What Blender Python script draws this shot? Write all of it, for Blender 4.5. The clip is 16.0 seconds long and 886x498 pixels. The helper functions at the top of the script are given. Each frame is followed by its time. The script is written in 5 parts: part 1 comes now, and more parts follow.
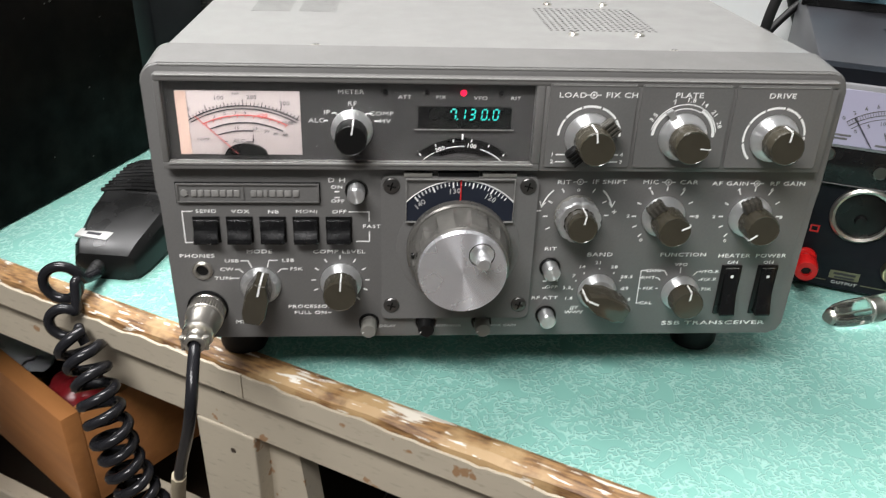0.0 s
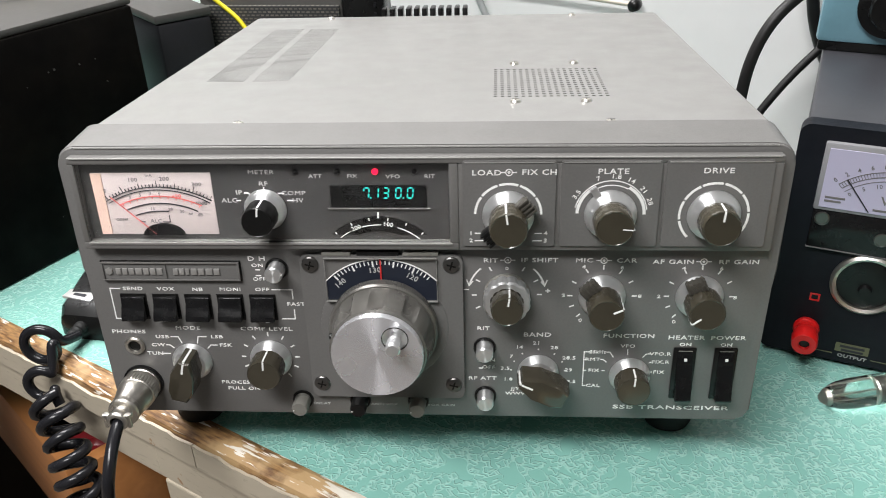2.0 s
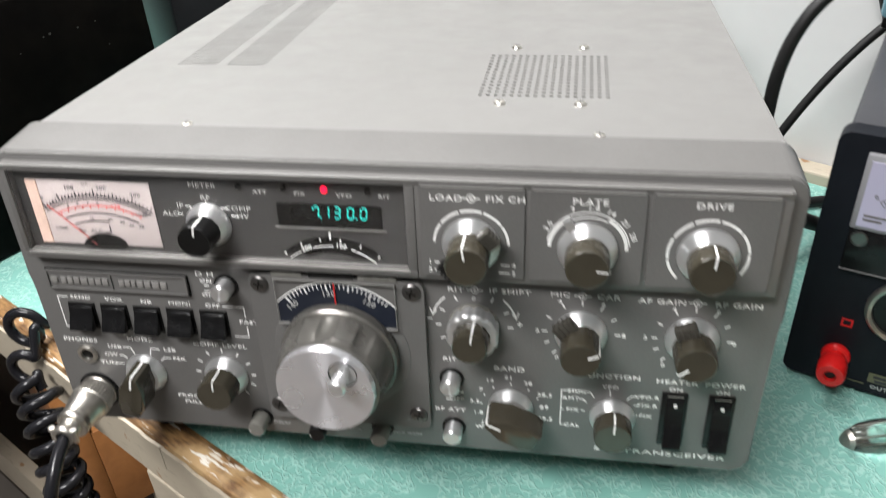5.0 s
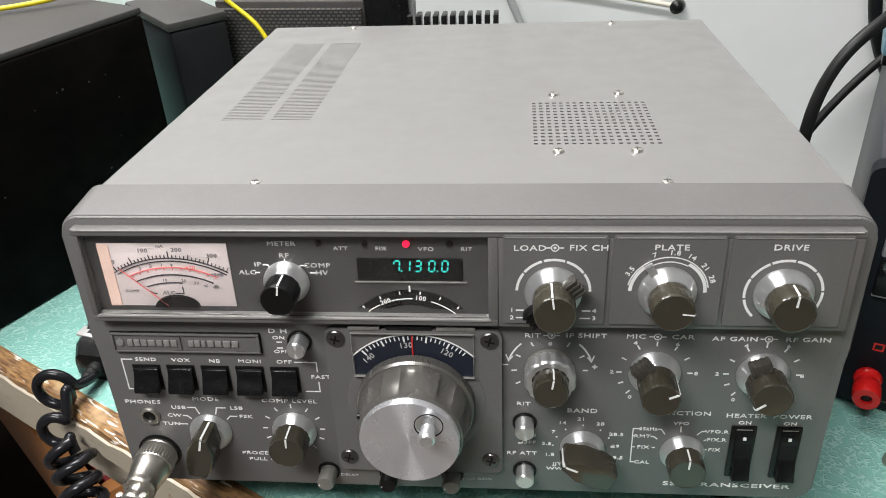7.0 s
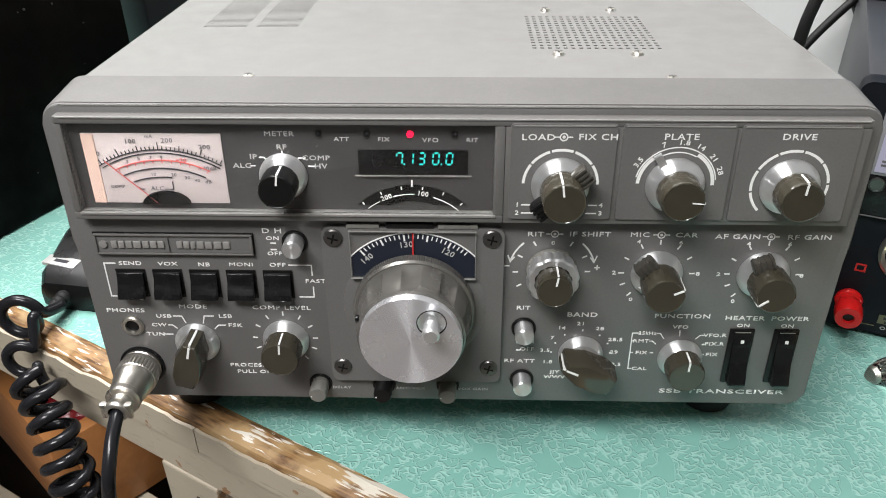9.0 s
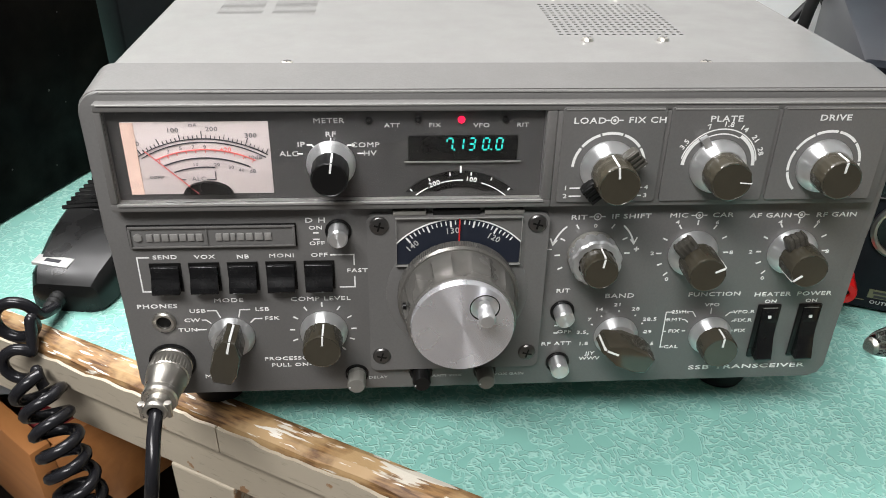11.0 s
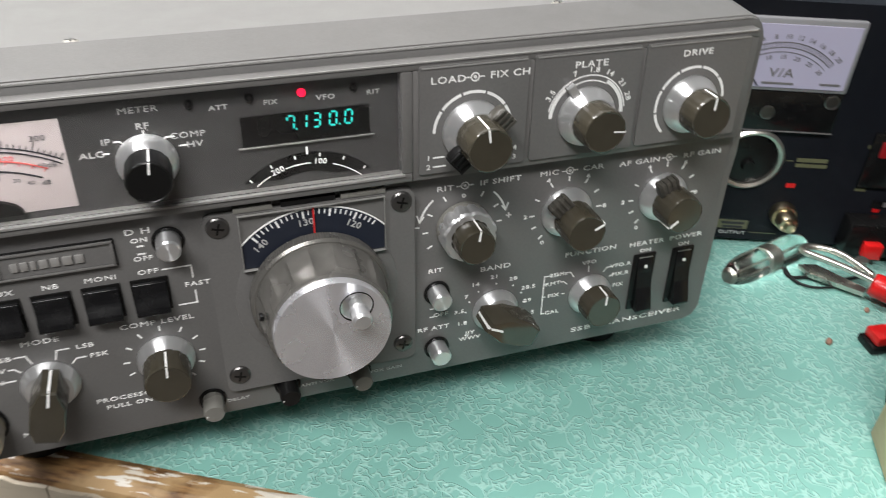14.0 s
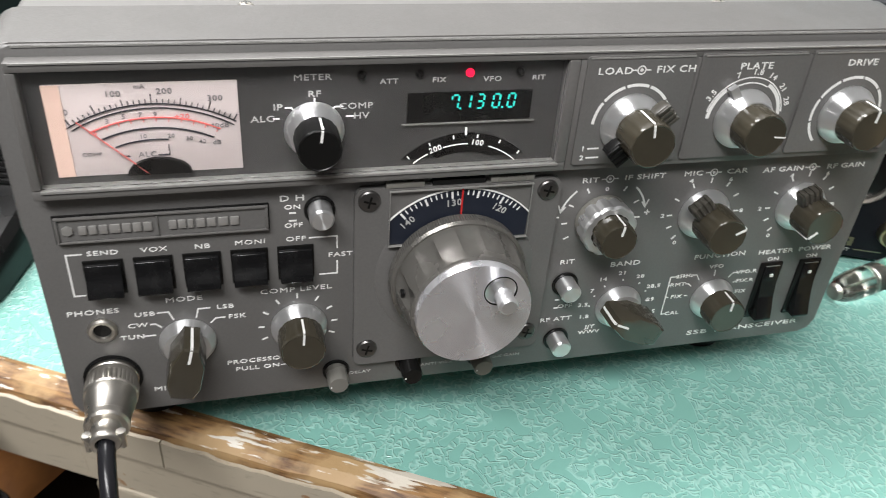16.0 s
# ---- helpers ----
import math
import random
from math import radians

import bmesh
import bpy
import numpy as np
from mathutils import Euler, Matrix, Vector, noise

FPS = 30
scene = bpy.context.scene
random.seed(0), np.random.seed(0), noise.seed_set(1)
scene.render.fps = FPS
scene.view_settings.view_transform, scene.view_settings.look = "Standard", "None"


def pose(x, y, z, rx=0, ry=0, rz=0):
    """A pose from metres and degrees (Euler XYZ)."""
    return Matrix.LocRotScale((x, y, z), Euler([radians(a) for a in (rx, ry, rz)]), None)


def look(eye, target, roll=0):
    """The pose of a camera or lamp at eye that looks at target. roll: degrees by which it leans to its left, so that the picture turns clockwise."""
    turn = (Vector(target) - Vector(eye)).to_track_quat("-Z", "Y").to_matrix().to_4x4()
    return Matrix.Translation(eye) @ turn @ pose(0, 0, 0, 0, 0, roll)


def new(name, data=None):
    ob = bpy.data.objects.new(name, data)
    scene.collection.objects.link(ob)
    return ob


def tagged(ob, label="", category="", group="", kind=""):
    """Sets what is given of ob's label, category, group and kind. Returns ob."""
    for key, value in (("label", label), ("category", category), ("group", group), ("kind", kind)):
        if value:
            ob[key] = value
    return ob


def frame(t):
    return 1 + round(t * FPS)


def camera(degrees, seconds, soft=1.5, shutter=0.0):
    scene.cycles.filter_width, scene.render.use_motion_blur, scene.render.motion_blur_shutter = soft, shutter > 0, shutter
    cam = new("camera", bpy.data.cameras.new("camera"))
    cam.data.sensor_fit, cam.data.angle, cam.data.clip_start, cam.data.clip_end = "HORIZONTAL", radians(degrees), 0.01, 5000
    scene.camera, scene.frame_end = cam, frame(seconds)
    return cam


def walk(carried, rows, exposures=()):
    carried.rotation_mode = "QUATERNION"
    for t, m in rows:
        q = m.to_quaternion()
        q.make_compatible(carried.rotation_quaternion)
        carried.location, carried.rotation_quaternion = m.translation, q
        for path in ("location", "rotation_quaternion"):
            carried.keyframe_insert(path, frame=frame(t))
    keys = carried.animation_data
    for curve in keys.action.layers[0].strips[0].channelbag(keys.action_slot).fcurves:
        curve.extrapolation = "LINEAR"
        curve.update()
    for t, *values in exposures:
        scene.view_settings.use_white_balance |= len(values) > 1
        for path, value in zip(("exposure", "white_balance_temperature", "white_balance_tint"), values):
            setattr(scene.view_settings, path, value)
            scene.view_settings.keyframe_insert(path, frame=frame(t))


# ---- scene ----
cam = camera(57.4, 16.0, soft=0.9, shutter=0.5)
PATH = [
    (0, (-0.002, -0.353, 0.306), (0.135, 1.357, -0.723), 2.3),
    (0.5, (0.004, -0.344, 0.313), (0.179, 1.376, -0.692), 2.5),
    (1, (0.013, -0.339, 0.318), (0.197, 1.391, -0.669), 2.1),
    (1.5, (0.045, -0.332, 0.319), (0.098, 1.413, -0.657), 0.2),
    (2, (0.089, -0.326, 0.322), (-0.04, 1.414, -0.657), -1.9),
    (2.5, (0.119, -0.318, 0.318), (-0.116, 1.41, -0.662), -2.6),
    (3, (0.137, -0.305, 0.313), (-0.163, 1.407, -0.677), -3.0),
    (3.5, (0.145, -0.296, 0.309), (-0.17, 1.405, -0.694), -3.1),
    (4, (0.148, -0.291, 0.307), (-0.174, 1.406, -0.701), -3.2),
    (4.5, (0.151, -0.29, 0.307), (-0.183, 1.404, -0.702), -3.1),
    (5, (0.133, -0.264, 0.335), (-0.17, 1.366, -0.783), -3.1),
    (5.2, (0.118, -0.25, 0.349), (-0.145, 1.369, -0.796), -2.9),
    (7.3, (0.077, -0.277, 0.348), (-0.083, 1.426, -0.688), -2.5),
    (7.5, (0.075, -0.28, 0.338), (-0.07, 1.432, -0.687), -2.2),
    (8, (0.072, -0.283, 0.316), (-0.063, 1.41, -0.741), -2.3),
    (8.5, (0.066, -0.286, 0.314), (-0.034, 1.395, -0.766), -1.4),
    (9, (0.056, -0.286, 0.312), (0.005, 1.387, -0.781), -0.4),
    (9.5, (0.032, -0.286, 0.309), (0.086, 1.383, -0.79), 1.1),
    (10, (0.015, -0.285, 0.308), (0.122, 1.379, -0.796), 1.7),
    (12.3, (0.001, -0.291, 0.309), (0.173, 1.371, -0.79), 1.5),
    (12.5, (0.006, -0.289, 0.309), (0.192, 1.364, -0.801), 1.8),
    (13, (0.037, -0.285, 0.305), (0.115, 1.377, -0.805), 0.7),
    (13.5, (0.026, -0.27, 0.306), (0.234, 1.349, -0.851), 1.4),
    (14, (-0.004, -0.244, 0.293), (0.545, 1.28, -0.88), 2.6),
    (14.5, (-0.019, -0.231, 0.287), (0.657, 1.235, -0.893), 4.6),
    (15, (-0.046, -0.223, 0.286), (0.669, 1.22, -0.901), 7.3),
    (15.5, (-0.057, -0.219, 0.285), (0.591, 1.243, -0.916), 7.0),
    (16, (-0.045, -0.232, 0.289), (0.433, 1.295, -0.911), 6.0),
]
walk(cam, [(t, look(eye, target, roll)) for t, eye, target, roll in PATH], [(0.0, -0.03), (1.0, -0.06), (2.0, 0.0), (3.5, 0.08), (5.0, 0.03), (7.5, -0.26), (8.0, -0.12), (9.0, -0.06), (10.0, -0.07), (13.0, -0.07), (14.0, -0.20), (16.0, -0.17)])

# ---- light ----
world = bpy.data.worlds.new("room_world")
world.use_nodes = True
world.node_tree.nodes["Background"].inputs[0].default_value = (0.9, 0.95, 1.0, 1)
world.node_tree.nodes["Background"].inputs[1].default_value = 0.01
scene.world = world
scene.view_settings.exposure = 0.0


def ceiling_lamp(name, x, y, z, sx, sy, watts, colour, turn=0):
    lamp = bpy.data.lights.new(name, "AREA")
    lamp.shape, lamp.size, lamp.size_y, lamp.energy, lamp.color = "RECTANGLE", sx, sy, watts, colour
    ob = new(name, lamp)
    ob.matrix_world = pose(x, y, z, 0, 0, turn)
    return ob


ceiling_lamp("ceiling_light", -0.55, 0.48, 1.38, 1.2, 0.30, 37.0, (1.0, 0.985, 0.985), -30)
ceiling_lamp("ceiling_light", -0.42, -0.80, 1.42, 1.0, 0.30, 45.0, (1.0, 0.985, 0.985), -30)


# ---- materials ----
def material(name, colour, rough=0.5, metal=0.0, grain=0.0, grain_size=200.0, stain=0.0, stain_size=12.0, bump=0.0, bump_size=400.0, coat=0.0, stain_colour=None, rough_var=0.0):
    m = bpy.data.materials.new(name)
    m.use_nodes = True
    nt = m.node_tree
    b = nt.nodes["Principled BSDF"]
    b.inputs["Roughness"].default_value, b.inputs["Metallic"].default_value = rough, metal
    b.inputs["Coat Weight"].default_value = coat
    b.inputs["Specular IOR Level"].default_value = 0.12 if max(colour) < 0.005 else 0.3 if max(colour) < 0.04 else 0.5
    b.inputs["Base Color"].default_value = (*colour, 1)
    co = nt.nodes.new("ShaderNodeTexCoord")
    last = None
    if grain or stain:
        def layer(size, amount, before, other, detail):
            n = nt.nodes.new("ShaderNodeTexNoise")
            n.inputs["Scale"].default_value, n.inputs["Detail"].default_value = size, detail
            nt.links.new(co.outputs["Object"], n.inputs["Vector"])
            r = nt.nodes.new("ShaderNodeMapRange")
            r.inputs[1].default_value, r.inputs[2].default_value = 0.35, 0.7
            r.inputs[3].default_value, r.inputs[4].default_value = 0.0, amount
            nt.links.new(n.outputs["Fac"], r.inputs[0])
            mix = nt.nodes.new("ShaderNodeMix")
            mix.data_type = "RGBA"
            nt.links.new(r.outputs[0], mix.inputs[0])
            if before is None:
                mix.inputs[6].default_value = (*colour, 1)
            else:
                nt.links.new(before, mix.inputs[6])
            mix.inputs[7].default_value = (*other, 1)
            return mix.outputs[2], n
        if stain:
            last, n1 = layer(stain_size, stain, last, stain_colour or tuple(0.55 * c for c in colour), 5)
        if grain:
            last, n2 = layer(grain_size, grain, last, tuple(0.6 * c for c in colour), 3)
        nt.links.new(last, b.inputs["Base Color"])
    if rough_var:
        n = nt.nodes.new("ShaderNodeTexNoise")
        n.inputs["Scale"].default_value, n.inputs["Detail"].default_value = 45, 6
        nt.links.new(co.outputs["Object"], n.inputs["Vector"])
        r = nt.nodes.new("ShaderNodeMapRange")
        r.inputs[1].default_value, r.inputs[2].default_value = 0.3, 0.7
        r.inputs[3].default_value, r.inputs[4].default_value = max(rough - rough_var, 0.03), min(rough + rough_var, 1)
        nt.links.new(n.outputs["Fac"], r.inputs[0])
        nt.links.new(r.outputs[0], b.inputs["Roughness"])
    if bump:
        n = nt.nodes.new("ShaderNodeTexNoise")
        n.inputs["Scale"].default_value, n.inputs["Detail"].default_value = bump_size, 3
        nt.links.new(co.outputs["Object"], n.inputs["Vector"])
        bp = nt.nodes.new("ShaderNodeBump")
        bp.inputs["Strength"].default_value, bp.inputs["Distance"].default_value = bump, 0.0006
        nt.links.new(n.outputs["Fac"], bp.inputs["Height"])
        nt.links.new(bp.outputs[0], b.inputs["Normal"])
    return m


def glowing(name, colour, power, base=(0.02, 0.02, 0.02)):
    m = material(name, base, 0.3)
    b = m.node_tree.nodes["Principled BSDF"]
    b.inputs["Emission Color"].default_value, b.inputs["Emission Strength"].default_value = (*colour, 1), power
    return m


def glass(name, tint=(1, 1, 1), rough=0.02):
    m = material(name, tint, rough)
    b = m.node_tree.nodes["Principled BSDF"]
    b.inputs["Transmission Weight"].default_value, b.inputs["IOR"].default_value = 1.0, 1.45
    return m


PANEL = material("panel_grey_paint", (0.152, 0.149, 0.144), 0.40, grain=0.25, grain_size=900, stain=0.25, stain_size=14, bump=0.12, bump_size=1800, rough_var=0.06)
HOOD = material("bezel_grey_cast", (0.148, 0.144, 0.138), 0.38, grain=0.2, grain_size=700, stain=0.25, stain_size=18, bump=0.1, bump_size=1500, rough_var=0.08)
# paler grey for worn edges and the highlights painted along them
HOOD_EDGE = material("bezel_worn_edge_highlight", (0.33, 0.325, 0.31), 0.38, 0.3, grain=0.3, grain_size=300)
CASE = material("case_light_grey_paint", (0.205, 0.201, 0.193), 0.36, grain=0.08, grain_size=900, stain=0.12, stain_size=6, bump=0.08, bump_size=1200, rough_var=0.07)
RECESS = material("recess_dark_grey", (0.045, 0.044, 0.043), 0.38, grain=0.2, grain_size=700, stain=0.3, stain_size=20)
WHITE = material("white_lettering", (0.88, 0.88, 0.86), 0.5, stain=0.15, stain_size=60)
DIM_WHITE = material("faded_lettering", (0.48, 0.48, 0.465), 0.5)
BLACK = material("black_plastic", (0.007, 0.007, 0.007), 0.3, grain=0.2, stain=0.3, stain_size=50, rough_var=0.1)
BLACK_GLOSS = material("glossy_black_plastic", (0.006, 0.006, 0.0065), 0.21, stain=0.5, stain_size=220, rough_var=0.06, stain_colour=(0.014, 0.014, 0.014))
RUBBER = material("black_rubber", (0.010, 0.010, 0.010), 0.62, grain=0.3, bump=0.2)
OLIVE = material("brown_grey_knob_plastic", (0.050, 0.044, 0.031), 0.17, coat=0.3, stain=0.3, stain_size=80, grain=0.2, rough_var=0.08)
GREYKNOB = material("grey_knob_plastic", (0.20, 0.195, 0.175), 0.28, stain=0.35, stain_size=60, rough_var=0.1)
ALU = material("satin_aluminium", (0.86, 0.865, 0.87), 0.30, 0.85, stain=0.2, stain_size=90, rough_var=0.06)
CHROME = material("bright_nickel", (0.66, 0.63, 0.575), 0.32, 0.95, stain=0.35, stain_size=120, rough_var=0.08)
DARK_SCREW = material("dark_screw_steel", (0.16, 0.155, 0.15), 0.32, 0.9, grain=0.3)
CREAM_FACE = material("meter_card_white", (0.46, 0.405, 0.39), 0.55, stain=0.06, stain_size=30)
INK = material("black_ink", (0.03, 0.03, 0.035), 0.6)
GREY_INK = material("grey_ink", (0.14, 0.135, 0.135), 0.6)
RED_INK = material("red_ink", (0.60, 0.12, 0.11), 0.5)
NAVY_DIAL = material("dial_dark_blue", (0.018, 0.022, 0.034), 0.35, stain=0.3, stain_size=50)
CLEAR = glass("clear_plastic")
DIGITS = glowing("cyan_digits", (0.02, 0.78, 0.66), 1.15)
LEVERGREY = material("dark_lever_plastic", (0.060, 0.056, 0.047), 0.3, stain=0.3, stain_size=70, rough_var=0.08)
KNOBMETAL = material("worn_grey_knob_metal", (0.19, 0.183, 0.168), 0.27, 0.5, stain=0.4, stain_size=50, grain=0.2, grain_size=300, rough_var=0.1)
LED_RED = glowing("red_indicator", (1.0, 0.01, 0.05), 2.2, (0.4, 0.0, 0.01))
LAMP_PINK = glowing("meter_lamp_glow", (1.0, 0.55, 0.38), 0.10, (0.50, 0.37, 0.31))


# the brushed disc: fine turning rings and an anisotropic sheen
def turned_metal(name, colour, rough, metal):
    m = material(name, colour, rough, metal, rough_var=0.03)
    nt = m.node_tree
    b = nt.nodes["Principled BSDF"]
    b.inputs["Anisotropic"].default_value = 0.95
    b.inputs["Anisotropic Rotation"].default_value = 0.25
    tan = nt.nodes.new("ShaderNodeTangent")
    tan.direction_type, tan.axis = "RADIAL", "Y"
    nt.links.new(tan.outputs[0], b.inputs["Tangent"])
    return m


SPUN = turned_metal("spun_aluminium", (0.93, 0.93, 0.97), 0.27, 0.80)
SKIRT = turned_metal("turned_skirt_aluminium", (0.88, 0.885, 0.89), 0.30, 0.85)


# ---- helpers of this scene ----
def thing(name, m, label, category, group=""):
    ob = new(name)
    ob.matrix_world = m
    ob.empty_display_size = 0.02
    return tagged(ob, label, category, group)


def mesh_of(name, bm, mat, smooth=True):
    me = bpy.data.meshes.new(name)
    bmesh.ops.recalc_face_normals(bm, faces=bm.faces)
    bm.to_mesh(me)
    bm.free()
    me.materials.append(mat)
    if smooth:
        me.shade_smooth()
        me.set_sharp_from_angle(angle=radians(75 if any(w in name for w in ("cord", "cable", "lead", "wire", "jaw")) else 32))
    return me


def part(name, bm, mat, parent, label="", at=None, smooth=True):
    ob = new(name, mesh_of(name, bm, mat, smooth))
    ob.parent = parent
    if at is not None:
        ob.matrix_basis = at
    return tagged(ob, label) if label else ob


def box(bm, x0, x1, y0, y1, z0, z1, bevel=0.0, seg=2):
    r = bmesh.ops.create_cube(bm, size=1.0, matrix=Matrix.Translation(((x0 + x1) / 2, (y0 + y1) / 2, (z0 + z1) / 2)) @ Matrix.Diagonal((abs(x1 - x0), abs(y1 - y0), abs(z1 - z0), 1)))
    if bevel:
        es = list({e for v in r["verts"] for e in v.link_edges})
        bmesh.ops.bevel(bm, geom=es, offset=bevel, segments=seg, profile=0.5, affect="EDGES")
    return bm


def boxes(*args, bevel=0.0):
    return box(bmesh.new(), *args, bevel=bevel)


def lathe(profile, segs=40, wobble=None, bm=None, axis="y", x=0.0, y=0.0, z=0.0):
    """Turns (radius, distance) pairs about the axis towards -y (or +z); radius 0 closes an end. wobble(angle, n) scales a radius."""
    bm = bm or bmesh.new()
    rings = []
    for n, (r, d) in enumerate(profile):
        ring = []
        for k in range(1 if r <= 0 else segs):
            a = 2 * math.pi * k / segs
            rr = r * (wobble(a, n) if wobble else 1.0)
            p = (x + rr * math.sin(a), y - d, z + rr * math.cos(a)) if axis == "y" else (x + rr * math.cos(a), y + rr * math.sin(a), z + d)
            ring.append(bm.verts.new(p))
        rings.append(ring)
    for a, b in zip(rings, rings[1:]):
        for k in range(segs):
            j = (k + 1) % segs
            if len(a) == 1 and len(b) == 1:
                continue
            if len(a) == 1:
                bm.faces.new((a[0], b[j], b[k]))
            elif len(b) == 1:
                bm.faces.new((a[k], a[j], b[0]))
            else:
                bm.faces.new((a[k], a[j], b[j], b[k]))
    return bm


def prism(points, y0, y1, bm=None):
    """An outline in x and z, from depth y0 (front) to y1 (back)."""
    bm = bm or bmesh.new()
    f = [bm.verts.new((x, y0, z)) for x, z in points]
    b = [bm.verts.new((x, y1, z)) for x, z in points]
    bm.faces.new(f), bm.faces.new(b[::-1])
    for i in range(len(f)):
        j = (i + 1) % len(f)
        bm.faces.new((f[i], b[i], b[j], f[j]))
    return bm


def rounded(x0, x1, z0, z1, r, n=5):
    pts = []
    for cx, cz, a0 in ((x1 - r, z1 - r, 0), (x0 + r, z1 - r, 90), (x0 + r, z0 + r, 180), (x1 - r, z0 + r, 270)):
        for k in range(n + 1):
            a = radians(a0 + 90 * k / n)
            pts.append((cx + r * math.cos(a), cz + r * math.sin(a)))
    return pts


def stroke(bm, pts, w, y0, y1):
    """One mitred painted stroke of width w through the points (x, z)."""
    p = [Vector(q) for q in pts]
    closed = len(p) > 3 and (p[0] - p[-1]).length < 1e-6
    if closed:
        p = p[:-1]
    n, rings = len(p), []
    for i, q in enumerate(p):
        before = q - p[i - 1] if i or closed else p[1] - q
        after = p[(i + 1) % n] - q if i < n - 1 or closed else before
        u, v = before.normalized(), after.normalized()
        side = Vector((-(u + v).y, (u + v).x))
        side = side.normalized() if side.length > 1e-6 else Vector((-u.y, u.x))
        side *= w / 2 / max(abs(side.dot(Vector((-u.y, u.x)))), 0.5)
        rings.append([bm.verts.new((c.x, y, c.y)) for c, y in ((q + side, y0), (q - side, y0), (q - side, y1), (q + side, y1))])
    for i in range(n if closed else n - 1):
        r, t = rings[i], rings[(i + 1) % n]
        for k in range(4):
            bm.faces.new((r[k], r[(k + 1) % 4], t[(k + 1) % 4], t[k]))
    if not closed:
        bm.faces.new(rings[0][::-1]), bm.faces.new(rings[-1])
    return bm


def arc(cx, cz, r, a0, a1, n=24):
    """Points along an arc; the angle is clockwise from straight up, in degrees."""
    return [(cx + r * math.sin(radians(a0 + (a1 - a0) * k / n)), cz + r * math.cos(radians(a0 + (a1 - a0) * k / n))) for k in range(n + 1)]


def tube(pts, r, name="tube", segs=10, cyclic=False, soft=True):
    """A curve with a round section through the points, as a mesh."""
    cu = bpy.data.curves.new(name, "CURVE")
    cu.dimensions, cu.bevel_depth, cu.bevel_resolution, cu.resolution_u, cu.use_fill_caps = "3D", r, max(segs // 4, 1), 6, True
    sp = cu.splines.new("NURBS" if soft else "POLY")
    sp.points.add(len(pts) - 1)
    for p, q in zip(sp.points, pts):
        p.co = (*q, 1)
    if soft:
        sp.use_endpoint_u, sp.order_u = True, 4
    sp.use_cyclic_u = cyclic
    ob = bpy.data.objects.new(name, cu)
    me = bpy.data.meshes.new_from_object(ob)
    bpy.data.objects.remove(ob), bpy.data.curves.remove(cu)
    bm = bmesh.new()
    bm.from_mesh(me)
    bpy.data.meshes.remove(me)
    return bm


def words(text, x, z, height, y, wide=1.25, turn=0.0, deep=0.0002, parent=None, mat=None, name="lettering"):
    """Lettering that faces -y, centred at (x, z), capitals of the given height."""
    cu = bpy.data.curves.new(name, "FONT")
    cu.body, cu.align_x, cu.align_y, cu.size, cu.extrude, cu.resolution_u, cu.offset = text, "CENTER", "CENTER", 1 / 0.70, deep / 2 / height, 2, 0.0 if "M" in text else 0.016
    cu.space_character = 1.10
    ob = bpy.data.objects.new(name, cu)
    me = bpy.data.meshes.new_from_object(ob)
    bpy.data.objects.remove(ob), bpy.data.curves.remove(cu)
    me.transform(Matrix.Translation((x, y, z)) @ Matrix.Rotation(radians(turn), 4, "Y") @ Matrix.Rotation(radians(90), 4, "X") @ Matrix.Diagonal((wide * height, height, height, 1)))
    me.name = name
    me.materials.clear()
    me.materials.append(mat or WHITE)
    ob = new(name, me)
    ob.parent = parent
    return ob


def extrude_x(profile, x0, x1, bm=None, bevel=0.0):
    """A side outline in y and z, from x0 to x1."""
    bm = bm or bmesh.new()
    a = [bm.verts.new((x0, y, z)) for y, z in profile]
    b = [bm.verts.new((x1, y, z)) for y, z in profile]
    bm.faces.new(a), bm.faces.new(b[::-1])
    for i in range(len(a)):
        j = (i + 1) % len(a)
        bm.faces.new((a[i], b[i], b[j], a[j]))
    if bevel:
        bmesh.ops.bevel(bm, geom=list(bm.edges), offset=bevel, segments=2, profile=0.5, affect="EDGES", clamp_overlap=True)
    return bm


def loft(front, back, yf, yb, bevel=0.0):
    bm = bmesh.new()
    f = [bm.verts.new((x, yf, z)) for x, z in front]
    b = [bm.verts.new((x, yb, z)) for x, z in back]
    face = bm.faces.new(f)
    bm.faces.new(b[::-1])
    for i in range(len(f)):
        j = (i + 1) % len(f)
        bm.faces.new((f[i], b[i], b[j], f[j]))
    if bevel:
        bmesh.ops.bevel(bm, geom=list(face.edges), offset=bevel, segments=2, profile=0.5, affect="EDGES")
    return bm


# ---- the transceiver: local x across the panel, y into the case, z up; the front stands on tall feet ----
RIG = thing("transceiver", pose(0, 0.00864, 0.1267, -3.9), "grey vintage radio transceiver tilted up on tall front feet", "radio")
LOW, REC, TOP = -0.0001, -0.0010, -0.0067

ARC_R = [(0.2122 + 0.0090 * math.cos(radians(v)), 0.0490 + 0.0090 * math.sin(radians(v))) for v in range(0, 91, 15)]
ARC_L = [(-0.1063 + 0.0090 * math.cos(radians(v)), 0.0490 + 0.0090 * math.sin(radians(v))) for v in range(90, 181, 15)]
outline = [(-0.1153, -0.004), (-0.1130, -0.012), (-0.1130, -0.0835), (-0.1105, -0.0885), (-0.106, -0.0905), (0.2115, -0.0905), (0.2165, -0.0885), (0.2190, -0.0835), (0.2190, -0.012), (0.2212, -0.004), *ARC_R, *ARC_L]
outline_back = [(x, z + (0.0027 if z > 0.045 else 0)) for x, z in outline]
part("front_panel", loft(outline, outline_back, 0.0, 0.027, 0.0008), PANEL, RIG, "dark grey painted metal front panel")

